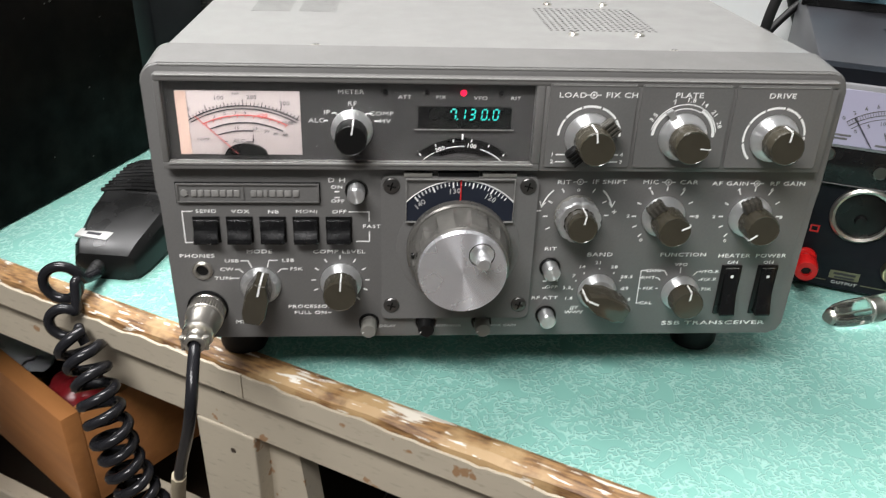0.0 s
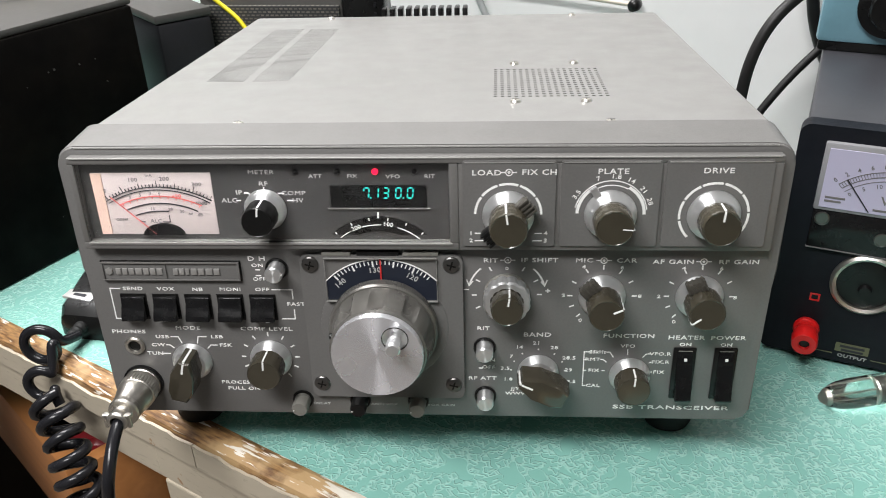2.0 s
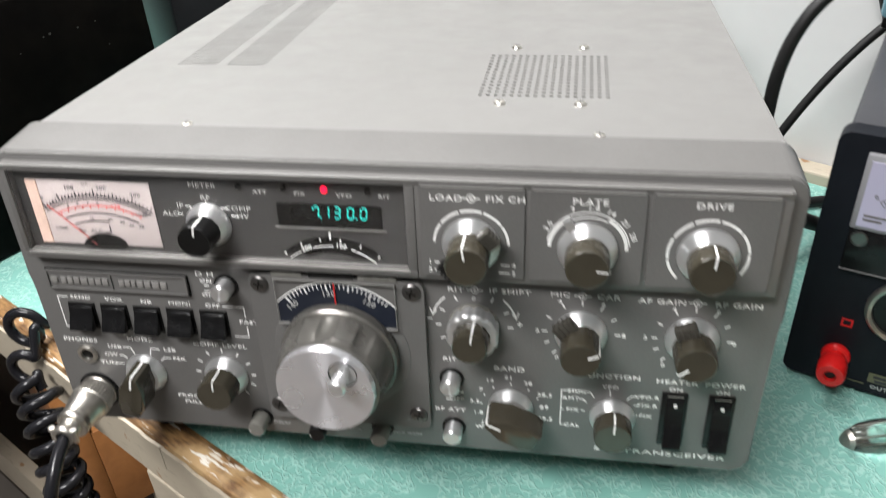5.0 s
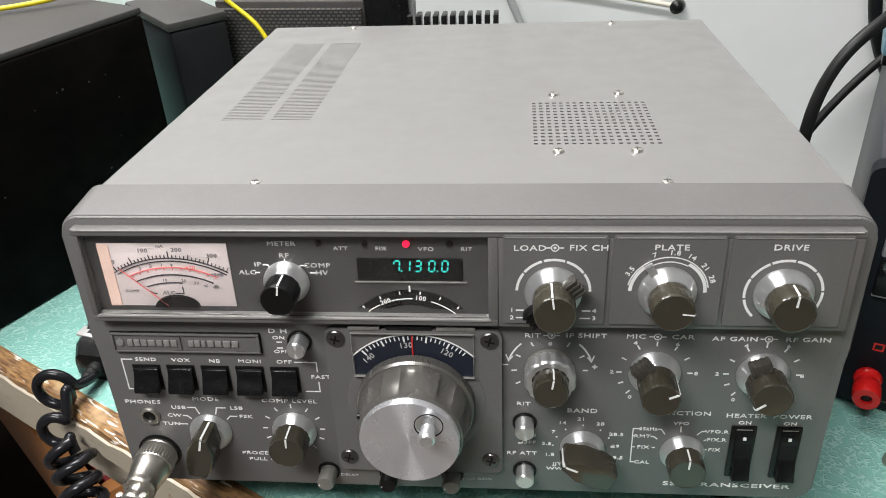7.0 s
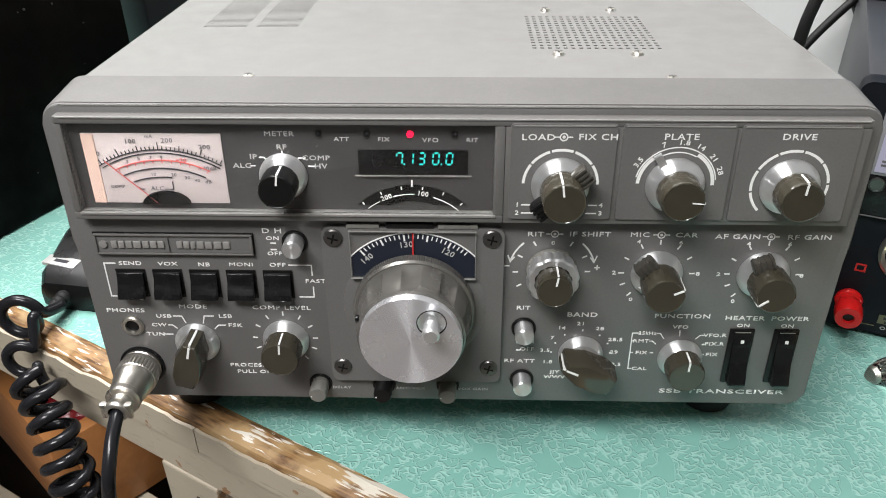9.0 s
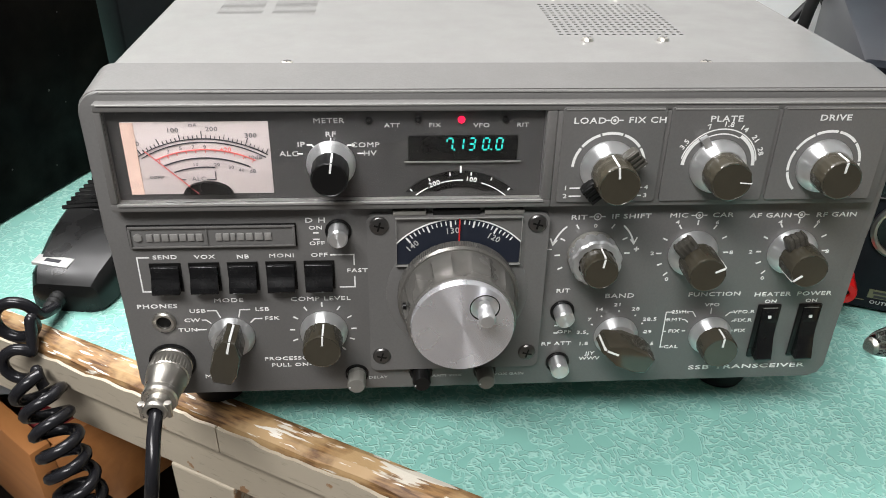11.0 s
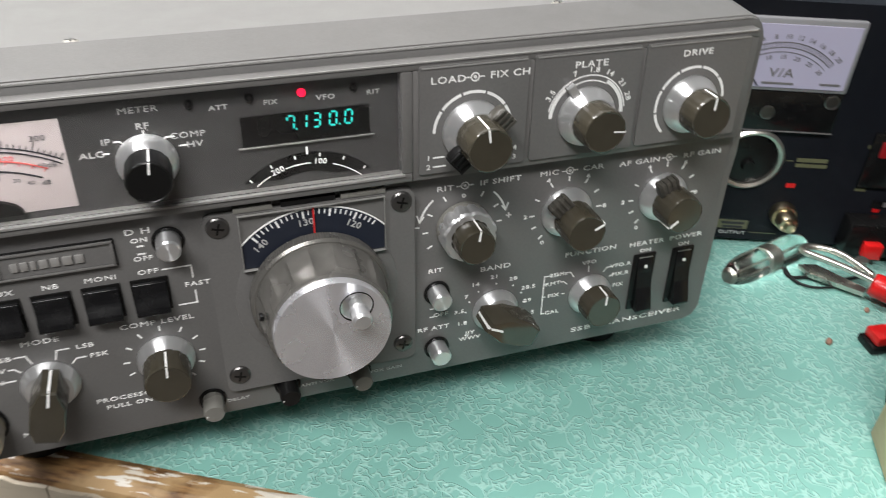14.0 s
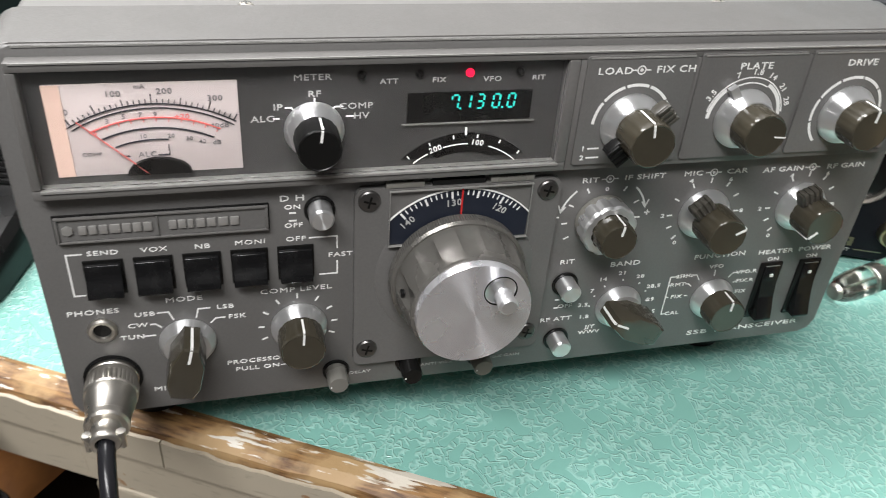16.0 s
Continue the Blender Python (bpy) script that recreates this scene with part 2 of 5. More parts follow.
# bezel: a proud frame round the window, and the block that carries the three upper plates
bm = bmesh.new()
box(bm, -0.1082, 0.2146, -0.0056, 0.0, 0.0515, 0.0548, 0.0007)
box(bm, -0.1082, 0.0722, -0.0056, 0.0, 0.0088, 0.0124, 0.0007)
box(bm, -0.1082, -0.1052, -0.0056, 0.0, 0.0124, 0.0515, 0.0006)
box(bm, 0.0680, 0.0722, -0.0056, 0.0, 0.0124, 0.0515, 0.0006)
box(bm, 0.0722, 0.2146, -0.0056, 0.0, 0.0088, 0.0515, 0.0006)
BEZEL = part("bezel", bm, HOOD, RIG, "lighter grey raised bezel frame")
top = [(0.2212, 0.0440), *ARC_R, *ARC_L, (-0.1153, 0.0440)]
part("hood", loft([(0.05295 + (x - 0.05295) * 1.0022, z + 0.0005) for x, z in top], [(0.05295 + (x - 0.05295) * 1.0022, z + (0.0034 if z > 0.045 else 0)) for x, z in top], 0.0012, 0.0264, 0.0006), HOOD, RIG)
# thin pale strips stand in for highlights on the bezel and plate edges
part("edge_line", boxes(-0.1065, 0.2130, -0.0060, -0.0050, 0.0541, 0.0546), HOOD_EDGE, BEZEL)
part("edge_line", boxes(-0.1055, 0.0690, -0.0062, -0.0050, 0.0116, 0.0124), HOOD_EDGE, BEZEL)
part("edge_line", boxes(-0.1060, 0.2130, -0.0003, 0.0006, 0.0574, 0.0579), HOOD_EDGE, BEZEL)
for x0, x1 in ((0.0742, 0.1160), (0.1182, 0.1622), (0.1642, 0.2104)):
    plate = part("control_plate", prism(rounded(x0, x1, 0.0116, 0.0530, 0.0012), -0.0066, -0.0050), PANEL, RIG)
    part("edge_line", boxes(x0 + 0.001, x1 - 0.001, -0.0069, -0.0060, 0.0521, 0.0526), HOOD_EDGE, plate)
part("window_panel", boxes(-0.1052, 0.0680, -0.0009, 0.0004, 0.0124, 0.0515), RECESS, RIG, "dark recessed display panel")

# case: folded light grey cover with vents
Y0, Y1, ZT = 0.0262, 0.335, 0.0598


def grid_plate(x0, x1, y0, y1, z, nx, ny, fx, fy, bm):
    """A pierced sheet: nx by ny openings that take the fractions fx and fy of their cells."""
    cx, cy = (x1 - x0) / nx, (y1 - y0) / ny
    for j in range(ny + 1):
        yc, h = y0 + j * cy, cy * (1 - fy) / 2
        box(bm, x0, x1, max(yc - h, y0), min(yc + h, y1), z - 0.0008, z)
    for j in range(ny):
        for i in range(nx + 1):
            xc, h = x0 + i * cx, cx * (1 - fx) / 2
            box(bm, max(xc - h, x0), min(xc + h, x1), y0 + j * cy + cy * (1 - fy) / 2, y0 + (j + 1) * cy - cy * (1 - fy) / 2, z - 0.0008, z)


bm = bmesh.new()
XL, XR = -0.1078, 0.2160
holes = [(-0.0815, -0.0588, 0.115, 0.282), (-0.0538, -0.0318, 0.115, 0.282), (0.0870, 0.1500, 0.0755, 0.1425)]
xs = sorted({XL, XR, *(v for h in holes for v in h[:2])})
for xa, xb in zip(xs, xs[1:]):
    cuts = [h for h in holes if h[0] <= xa and xb <= h[1]]
    ya = Y0
    for h in cuts:
        box(bm, xa, xb, ya, h[2], ZT - 0.0008, ZT)
        ya = h[3]
    box(bm, xa, xb, ya, Y1, ZT - 0.0008, ZT)
grid_plate(*holes[2], ZT, 17, 14, 0.52, 0.40, bm)
for h in holes[:2]:
    n = 64
    for k in range(n):
        c = (h[3] - h[2]) / n
        box(bm, h[0], h[1], h[2] + k * c, h[2] + (k + 0.74) * c, ZT - 0.0008, ZT)
box(bm, XL - 0.001, XL, Y0, Y1, -0.088, ZT, 0.0004)
box(bm, XR, XR + 0.001, Y0, Y1, -0.088, ZT, 0.0004)
box(bm, XL, XR, Y1 - 0.001, Y1, -0.088, ZT - 0.0008)
box(bm, XL, XR, Y0, Y1, -0.089, -0.088)
part("case_cover", bm, CASE, RIG, "light grey painted metal cover with vents", smooth=False)
part("inner_chassis", boxes(XL + 0.002, XR - 0.002, Y0, Y1 - 0.003, -0.080, ZT - 0.006), material("dark_chassis", (0.03, 0.03, 0.03), 0.7, grain=0.4, grain_size=120), RIG)
part("heat_sink_base", boxes(-0.010, 0.070, Y1, Y1 + 0.012, -0.04, 0.0560, bevel=0.001), BLACK, RIG)
for k in range(11):
    x = -0.007 + 0.0068 * k
    part("heat_sink_fin", boxes(x, x + 0.0040, Y1 + 0.012, Y1 + 0.030, -0.04, 0.0640, bevel=0.0008), BLACK, RIG)


def screw_up(x, y, z, r, parent):
    s = part("screw", lathe([(r, 0), (r * 1.02, r * 0.2), (r * 0.8, r * 0.55), (r * 0.4, r * 0.7), (0, r * 0.72)], 20, axis="z", x=x, y=y, z=z), CHROME, parent)
    bm = bmesh.new()
    box(bm, x - r * 0.55, x + r * 0.55, y - r * 0.1, y + r * 0.1, z + r * 0.62, z + r * 0.74)
    box(bm, x - r * 0.1, x + r * 0.1, y - r * 0.55, y + r * 0.55, z + r * 0.62, z + r * 0.75)
    part("cross_slot", bm, DARK_SCREW, s)


for x, y in ((0.0992, 0.0672), (0.1358, 0.0675), (0.1003, 0.1550), (0.1368, 0.1560), (-0.0375, 0.0322), (0.1440, 0.0318), (-0.046, 0.3285), (0.150, 0.3285)):
    screw_up(x, y, ZT - (0.0012 if y < 0.05 else 0.0004), 0.0029, RIG)
for x in (-0.088, 0.189):
    part("front_foot", lathe([(0.0, -0.0335), (0.0125, -0.0335), (0.0140, -0.030), (0.0150, -0.004), (0.0150, 0.0), (0, 0)], 28, axis="z", x=x, y=0.045, z=-0.0903), RUBBER, RIG)
    part("rear_foot", lathe([(0.0, -0.0158), (0.0120, -0.0158), (0.0130, -0.013), (0.0135, 0.0), (0, 0)], 24, axis="z", x=x, y=0.290, z=-0.0890), RUBBER, RIG)


# knobs
def knob(x, z, y, skirt=0.0112, cap=0.0086, length=0.0180, pointer=0.0, mat=OLIVE, flutes=14, mark=True, skirt_mat=SKIRT, label="", line=0.0008):
    grp = part("knob", lathe([(skirt, 0), (skirt, 0.0012), (skirt * 0.985, 0.0018), (skirt * 0.80, 0.0062), (skirt * 0.76, 0.0066), (0, 0.0066)], 44), skirt_mat, RIG, label or "knob with bright metal skirt", pose(x, y, z))
    rip = lambda a, n: 1.0 if n > 4 else 1.0 - 0.020 * (0.5 + 0.5 * math.cos(flutes * a)) ** 3
    part("cap", lathe([(cap, 0.0060), (cap, length * 0.55), (cap * 0.985, length - 0.0016), (cap * 0.965, length - 0.0008), (cap * 0.945, length - 0.0003), (cap * 0.90, length - 0.0001), (cap * 0.87, length - 0.0003), (0, length - 0.0003)], flutes * 6, rip), mat, grp)
    if mark:
        s, c = math.sin(radians(pointer)), math.cos(radians(pointer))
        bm = bmesh.new()
        stroke(bm, [(0.40 * cap * s, 0.40 * cap * c), (0.93 * cap * s, 0.93 * cap * c)], line, -length - 0.0001, -length + 0.0008)
        stroke(bm, [(0.93 * cap * s, 0.93 * cap * c), (1.01 * cap * s, 1.01 * cap * c)], line, -length + 0.0006, -0.0075)
        part("pointer_line", bm, WHITE, grp)
    return grp


def lever(grp, angle, mat, r0=0.0066, r1=0.0132, w=0.0082):
    bm = bmesh.new()
    box(bm, -w / 2, w / 2, -0.0105, -0.0052, r0, r1, 0.0009)
    for k in range(4):
        x = -w / 2 + w * (k + 0.5) / 4
        box(bm, x - 0.0005, x + 0.0005, -0.0112, -0.0060, r0 + 0.002, r1 + 0.0006, 0.0002)
    bm.transform(Matrix.Rotation(radians(angle), 4, "Y"))
    part("lever", bm, mat, grp, "ribbed lever")


knob(-0.0188, 0.0278, REC, 0.0100, 0.0076, 0.0168, 8, BLACK, label="black knob with bright metal skirt")
k = knob(0.0948, 0.0272, TOP, 0.0118, 0.0087, 0.0190, 352)
lever(k, 48, LEVERGREY), lever(k, 228, BLACK)
k = knob(0.1408, 0.0275, TOP, 0.0118, 0.0087, 0.0165, 95, line=0.0004)
bm = bmesh.new()
stroke(bm, [(0.0075 * math.sin(radians(-33)), 0.0075 * math.cos(radians(-33))), (0.0158 * math.sin(radians(-33)), 0.0158 * math.cos(radians(-33)))], 0.0032, -0.0030, -0.0004)
part("index_tab", bm, ALU, k)
knob(0.1866, 0.0272, TOP, 0.0118, 0.0087, 0.0160, 4)
k = knob(0.0946, -0.0175, LOW, 0.0114, 0.0078, 0.0178, 8, skirt_mat=GREYKNOB)
part("outer_ring", lathe([(0.0112, 0.0010), (0.0114, 0.0085), (0.0106, 0.0096), (0.0082, 0.0096)], 96, lambda a, n: 1 - 0.05 * (0.5 + 0.5 * math.cos(12 * a)) ** 3), ALU, k, "fluted bright outer ring")
k = knob(0.1405, -0.0180, LOW, 0.0112, 0.0085, 0.0200, 65)
lever(k, -42, LEVERGREY, w=0.0092)
k = knob(0.1866, -0.0180, LOW, 0.0112, 0.0087, 0.0182, 232)
lever(k, -22, LEVERGREY, w=0.0092)
knob(-0.0262, -0.0560, LOW, 0.0108, 0.0088, 0.0165, 4)
knob(0.1568, -0.0635, LOW, 0.0102, 0.0085, 0.0150, 3)


def bar_knob(x, z, y, angle):
    """A selector: a bright skirt and a wedge-shaped bar that points at the angle, clockwise from up."""
    grp = part("knob", lathe([(0.0104, 0), (0.0104, 0.0012), (0.0084, 0.0052), (0, 0.0054)], 44), SKIRT, RIG, "bar-shaped selector knob on bright skirt", pose(x, y, z))
    ring = lambda s, d: [(s * px, d, s * pz) for px, pz in ((-0.0028, 0.0106), (0.0028, 0.0106), (0.0064, 0.002), (0.0064, -0.0095), (0.0042, -0.0150), (-0.0042, -0.0150), (-0.0064, -0.0095), (-0.0064, 0.002))]
    bm = bmesh.new()
    rows = [[bm.verts.new(p) for p in ring(s, d)] for s, d in ((1.0, -0.0048), (0.98, -0.0148), (0.93, -0.0170), (0.86, -0.0176))]
    for a, b in zip(rows, rows[1:]):
        for i in range(8):
            bm.faces.new((a[i], a[(i + 1) % 8], b[(i + 1) % 8], b[i]))
    bm.faces.new(rows[-1]), bm.faces.new(rows[0][::-1])
    bm.transform(Matrix.Rotation(radians(angle), 4, "Y"))
    part("bar", bm, OLIVE, grp, "brown-grey plastic bar")
    bm = bmesh.new()
    stroke(bm, [(0, 0.0035), (0, 0.0093)], 0.0010, -0.0178, -0.0166)
    stroke(bm, [(0, 0.0093), (0, 0.0108)], 0.0010, -0.0172, -0.0055)
    bm.transform(Matrix.Rotation(radians(angle), 4, "Y"))
    part("pointer_line", bm, WHITE, grp)


bar_knob(-0.0680, -0.0580, LOW, 14)
bar_knob(0.1108, -0.0625, LOW, 295)


def push_button(x, z, r=0.0043, length=0.0085):
    grp = part("push_button", lathe([(r, 0.0), (r, length - 0.0008), (r - 0.0007, length), (0, length)], 28), SKIRT, RIG, "round brushed metal push button", pose(x, LOW, z))
    part("button_collar", lathe([(r + 0.0014, 0.0), (r + 0.0013, 0.0008), (r + 0.0003, 0.0008), (r + 0.0002, 0.0)], 28), BLACK, grp)


push_button(-0.0174, -0.0040), push_button(0.0838, -0.0478), push_button(0.0841, -0.0772)
for x, m in ((-0.0120, GREYKNOB), (0.0185, BLACK), (0.0490, GREYKNOB)):
    g = part("trim_knob", lathe([(0.0042, 0), (0.0043, 0.0085), (0.0038, 0.0096), (0, 0.0096)], 40, lambda a, n: 1 - 0.04 * (0.5 + 0.5 * math.cos(10 * a)) ** 3), m, RIG, "", pose(x, LOW, -0.0812))
    part("pointer_line", prism([(-0.0030 + 0.0004 * math.cos(t * 1.0472), -0.0006 + 0.0004 * math.sin(t * 1.0472)) for t in range(6)], -0.0098, -0.0090), WHITE, g)
    part("button_collar", lathe([(0.0056, 0.0), (0.0054, 0.0007), (0.0044, 0.0007), (0.0043, 0.0)], 28), BLACK, g)

# tuning plate, dial window and the large knob
VX, VZ = 0.0343, -0.0338
TUNE = part("tuning_plate", prism(rounded(-0.0052, 0.0735, -0.0770, 0.0046, 0.0035), -0.0032, -0.0002), PANEL, RIG, "raised grey plate round the tuning dial")
for x in (0.0, 0.0681):
    for z in (0.0, -0.0685):
        s = part("plate_screw", lathe([(0.0042, 0), (0.0041, 0.0006), (0.0036, 0.0011), (0.0010, 0.0016), (0, 0.0016)], 24), DARK_SCREW, RIG, "", pose(x, -0.0032, z))
        bm = bmesh.new()
        stroke(bm, [(-0.0022, 0.0006), (0.0022, -0.0006)], 0.0008, -0.00165, -0.0005)
        stroke(bm, [(-0.0006, -0.0022), (0.0006, 0.0022)], 0.0008, -0.00168, -0.0005)
        part("cross_slot", bm, BLACK, s)
part("dial_backing", prism([(0.0072, -0.0190), (0.0612, -0.0190), (0.0612, 0.0040), (0.0072, 0.0040)], -0.0036, -0.0030), HOOD, TUNE)
R1 = 0.0366
disc = [(x, z) for x, z in arc(VX, VZ, R1, -47.0, 47.0, 40)] + [(0.0608, -0.0188), (0.0076, -0.0188)]
part("dial_disc", prism(disc, -0.0040, -0.0035), NAVY_DIAL, TUNE, "dark blue dial scale")
bm = bmesh.new()
stroke(bm, arc(VX, VZ, R1 + 0.0003, -47, 47, 40), 0.0005, -0.0042, -0.0037)
for k in range(-9, 16):
    a = -6.2 + 3.3 * k - 3.3
    if abs(a) < 47:
        ln = 0.0030 if (k - 1) % 5 == 0 else 0.0019
        stroke(bm, [(VX + (R1 - 0.0005) * math.sin(radians(a)), VZ + (R1 - 0.0005) * math.cos(radians(a))), (VX + (R1 - 0.0005 - ln) * math.sin(radians(a)), VZ + (R1 - 0.0005 - ln) * math.cos(radians(a)))], 0.0008 if ln > 0.0025 else 0.0005, -0.0042, -0.0038)
tagged(part("dial_scale", bm, WHITE, TUNE), "", "", "", "stuff")
for s, a in (("140", -40.0), ("130", -5.5), ("120", 28.5)):
    words(s, VX + 0.0312 * math.sin(radians(a)), VZ + 0.0312 * math.cos(radians(a)), 0.0027, -0.0041, 1.0, a, parent=TUNE, mat=DIM_WHITE)
part("dial_pointer", boxes(VX - 0.0003, VX + 0.0003, -0.0047, -0.0042, -0.018, 0.0036), glowing("red_pointer", (1, 0.02, 0.02), 0.06, (0.5, 0.02, 0.02)), TUNE, "red pointer line")
# pale colour stands in for the highlight on the clear plastic edge
bm = bmesh.new()
box(bm, 0.0070, 0.0614, -0.0056, -0.0046, 0.0039, 0.0043, 0.0001)
box(bm, 0.0070, 0.0170, -0.0056, -0.0040, -0.0193, -0.0190, 0.0001)
box(bm, 0.0516, 0.0614, -0.0056, -0.0040, -0.0193, -0.0190, 0.0001)
box(bm, 0.0071, 0.0074, -0.0052, -0.0046, -0.0188, 0.0036, 0.0001)
box(bm, 0.0610, 0.0613, -0.0052, -0.0046, -0.0188, 0.0036, 0.0001)
part("dial_window", bm, HOOD_EDGE, TUNE, "moulded window edge with its highlight in pale colour")
part("window_tab", boxes(0.006, 0.020, -0.0036, 0.0, 0.0046, 0.0066, bevel=0.0003), GREYKNOB, TUNE)
part("window_tab", boxes(0.045, 0.062, -0.0036, 0.0, 0.0046, 0.0066, bevel=0.0003), GREYKNOB, TUNE)
part("dark_slot", boxes(0.023, 0.043, -0.0034, 0.0, 0.0048, 0.0068), BLACK, TUNE)
part("knob_surround", lathe([(0.0318, 0), (0.0317, 0.0003), (0.0312, 0.0005), (0.0250, 0.0005)], 72, x=VX, y=-0.0031, z=VZ - 0.001), PANEL, TUNE)
VFO = part("tuning_knob", lathe([(0.0262, 0.0), (0.0268, 0.0006), (0.0268, 0.0052), (0.0258, 0.0062), (0, 0.0062)], 480, lambda a, n: 1 - (0.007 if math.cos(160 * a) > 0 and 0 < n < 3 else 0)), KNOBMETAL, RIG, "large tuning knob with spun metal face", pose(VX, -0.0045, VZ))
scallop = lambda a, n: 1 - (0.075 if n in (2, 3) else 0.035 if n in (1, 4) else 0) * max(0.0, math.cos(9 * a)) ** 0.5
part("knob_body", lathe([(0.0252, 0.006), (0.0252, 0.0085), (0.0248, 0.0110), (0.0240, 0.0185), (0.0232, 0.0210), (0.0230, 0.0235), (0.0222, 0.0240), (0, 0.0240)], 144, scallop), KNOBMETAL, VFO, "scalloped grey metal knob body")
part("set_screw", lathe([(0.0015, -0.0010), (0.0015, 0.0002), (0.0011, 0.0004), (0, 0.0003)], 14), BLACK, VFO, "small dark set screw", pose(-0.0244, -0.0135, 0.0025, 0, 0, -90))
HX, HZ, HR = 0.0088, 0.0098, 0.0061


def disc_with_hole(r, d0, d1):
    """The spun face, pierced off its centre for the spinner's cup."""
    bm = bmesh.new()
    n = 72
    rim = [bm.verts.new((r * math.sin(2 * math.pi * k / n), -d1, r * math.cos(2 * math.pi * k / n))) for k in range(n)]
    back = [bm.verts.new((r * 1.015 * math.sin(2 * math.pi * k / n), -d1 + 0.0006, r * 1.015 * math.cos(2 * math.pi * k / n))) for k in range(n)]
    base = [bm.verts.new((r * 1.015 * math.sin(2 * math.pi * k / n), -d0, r * 1.015 * math.cos(2 * math.pi * k / n))) for k in range(n)]
    cup = [bm.verts.new((HX + HR * math.sin(2 * math.pi * k / n), -d1, HZ + HR * math.cos(2 * math.pi * k / n))) for k in range(n)]
    for k in range(n):
        j = (k + 1) % n
        bm.faces.new((rim[k], rim[j], cup[j], cup[k]))
        bm.faces.new((back[k], back[j], rim[j], rim[k]))
        bm.faces.new((base[k], base[j], back[j], back[k]))
    return bm


part("spun_face", disc_with_hole(0.0214, 0.0236, 0.0274), SPUN, VFO, "spun aluminium disc")
part("finger_cup", lathe([(HR, 0.0274), (HR * 0.97, 0.0262), (HR * 0.7, 0.0250), (0, 0.0246)], 40, x=HX, z=HZ), ALU, VFO)
part("cup_line", lathe([(HR + 0.0002, 0.0273), (HR + 0.0002, 0.02755), (HR - 0.0002, 0.02755), (HR - 0.0002, 0.0270)], 40, x=HX, z=HZ), BLACK, VFO)
part("spinner", lathe([(0.0024, 0.0246), (0.0026, 0.0290), (0.0034, 0.0300), (0.0030, 0.0312), (0.0034, 0.0330), (0.0036, 0.0365), (0.0028, 0.0376), (0, 0.0378)], 28, x=HX, z=HZ), ALU, VFO)

# toggles, jack, rockers, nameplate
for n in range(5):
    x = -0.0925 + 0.0165 * n
    sw = part("lever_switch", boxes(x - 0.0066, x + 0.0066, -0.0006, 0.0004, -0.0328, -0.0185), BLACK, RIG, "black plastic lever switch")
    part("switch_lever", extrude_x([(-0.0004, -0.0196), (-0.0018, -0.0200), (-0.0022, -0.0236), (-0.0026, -0.0250), (-0.0036, -0.0266), (-0.0052, -0.0290), (-0.0058, -0.0310), (-0.0052, -0.0319), (-0.0034, -0.0318), (-0.0004, -0.0314)], x - 0.0060, x + 0.0058, bevel=0.0003), BLACK_GLOSS, sw)
for x in (0.1830, 0.2030):
    sw = part("rocker_switch", boxes(x - 0.0056, x + 0.0056, -0.0010, 0.0004, -0.0768, -0.0468, bevel=0.0004), BLACK, RIG, "black rocker switch, pressed on")
    part("rocker", extrude_x([(0.0, -0.0478), (-0.0014, -0.0478), (-0.0020, -0.0560), (-0.0032, -0.0640), (-0.0064, -0.0745), (-0.0058, -0.0756), (0.0, -0.0756)], x - 0.0036, x + 0.0042, bevel=0.0003), BLACK_GLOSS, sw)
    part("white_spot", boxes(x - 0.0003, x + 0.0011, -0.0023, -0.0012, -0.0536, -0.0522), WHITE, sw)
    part("white_spot", boxes(x - 0.0034, x + 0.0036, -0.0017, -0.0010, -0.0482, -0.0479), GREYKNOB, sw)
DIM_PLATE = material("worn_raised_metal", (0.40, 0.39, 0.375), 0.35, 0.4, stain=0.4, stain_size=300)
NAME = part("nameplate", boxes(-0.1055, -0.0352, -0.0008, 0.0, -0.0106, 0.0002), BLACK, RIG, "dark plate with raised letter-like bars")
bm = bmesh.new()
for a in ((-0.1050, -0.0356, -0.0003, 0.0), (-0.1050, -0.0356, -0.0102, -0.0095), (-0.1050, -0.1040, -0.0095, -0.0003), (-0.0366, -0.0356, -0.0095, -0.0003)):
    box(bm, a[0], a[1], -0.0020, -0.0007, min(a[2], a[3] if a[3] != 0.0 else -0.0010), max(a[3], a[2]) if a[3] != 0.0 else -0.0002, 0.0002)
part("name_frame", bm, HOOD, NAME)
part("name_field", boxes(-0.1040, -0.0366, -0.0012, -0.0006, -0.0094, -0.0010), PANEL, NAME)
part("emblem", lathe([(0.0020, 0.0), (0.0019, 0.0008), (0, 0.0010)], 6, x=-0.1013, y=-0.0011, z=-0.0052), HOOD_EDGE, NAME)
for x0, w in ((-0.0978, 0.0026), (-0.0946, 0.0026), (-0.0914, 0.0028), (-0.0880, 0.0034), (-0.0840, 0.0028), (-0.0806, 0.0028), (-0.0772, 0.0028), (-0.0690, 0.0026), (-0.0660, 0.0026), (-0.0628, 0.0020), (-0.0600, 0.0030), (-0.0564, 0.0030), (-0.0526, 0.0034), (-0.0486, 0.0030)):
    part("name_bar", boxes(x0, x0 + w, -0.0019, -0.0011, -0.0070, -0.0036, bevel=0.0003), DIM_PLATE, NAME)
part("name_bar", boxes(-0.0728, -0.0724, -0.0019, -0.0011, -0.0088, -0.0014), HOOD, NAME)
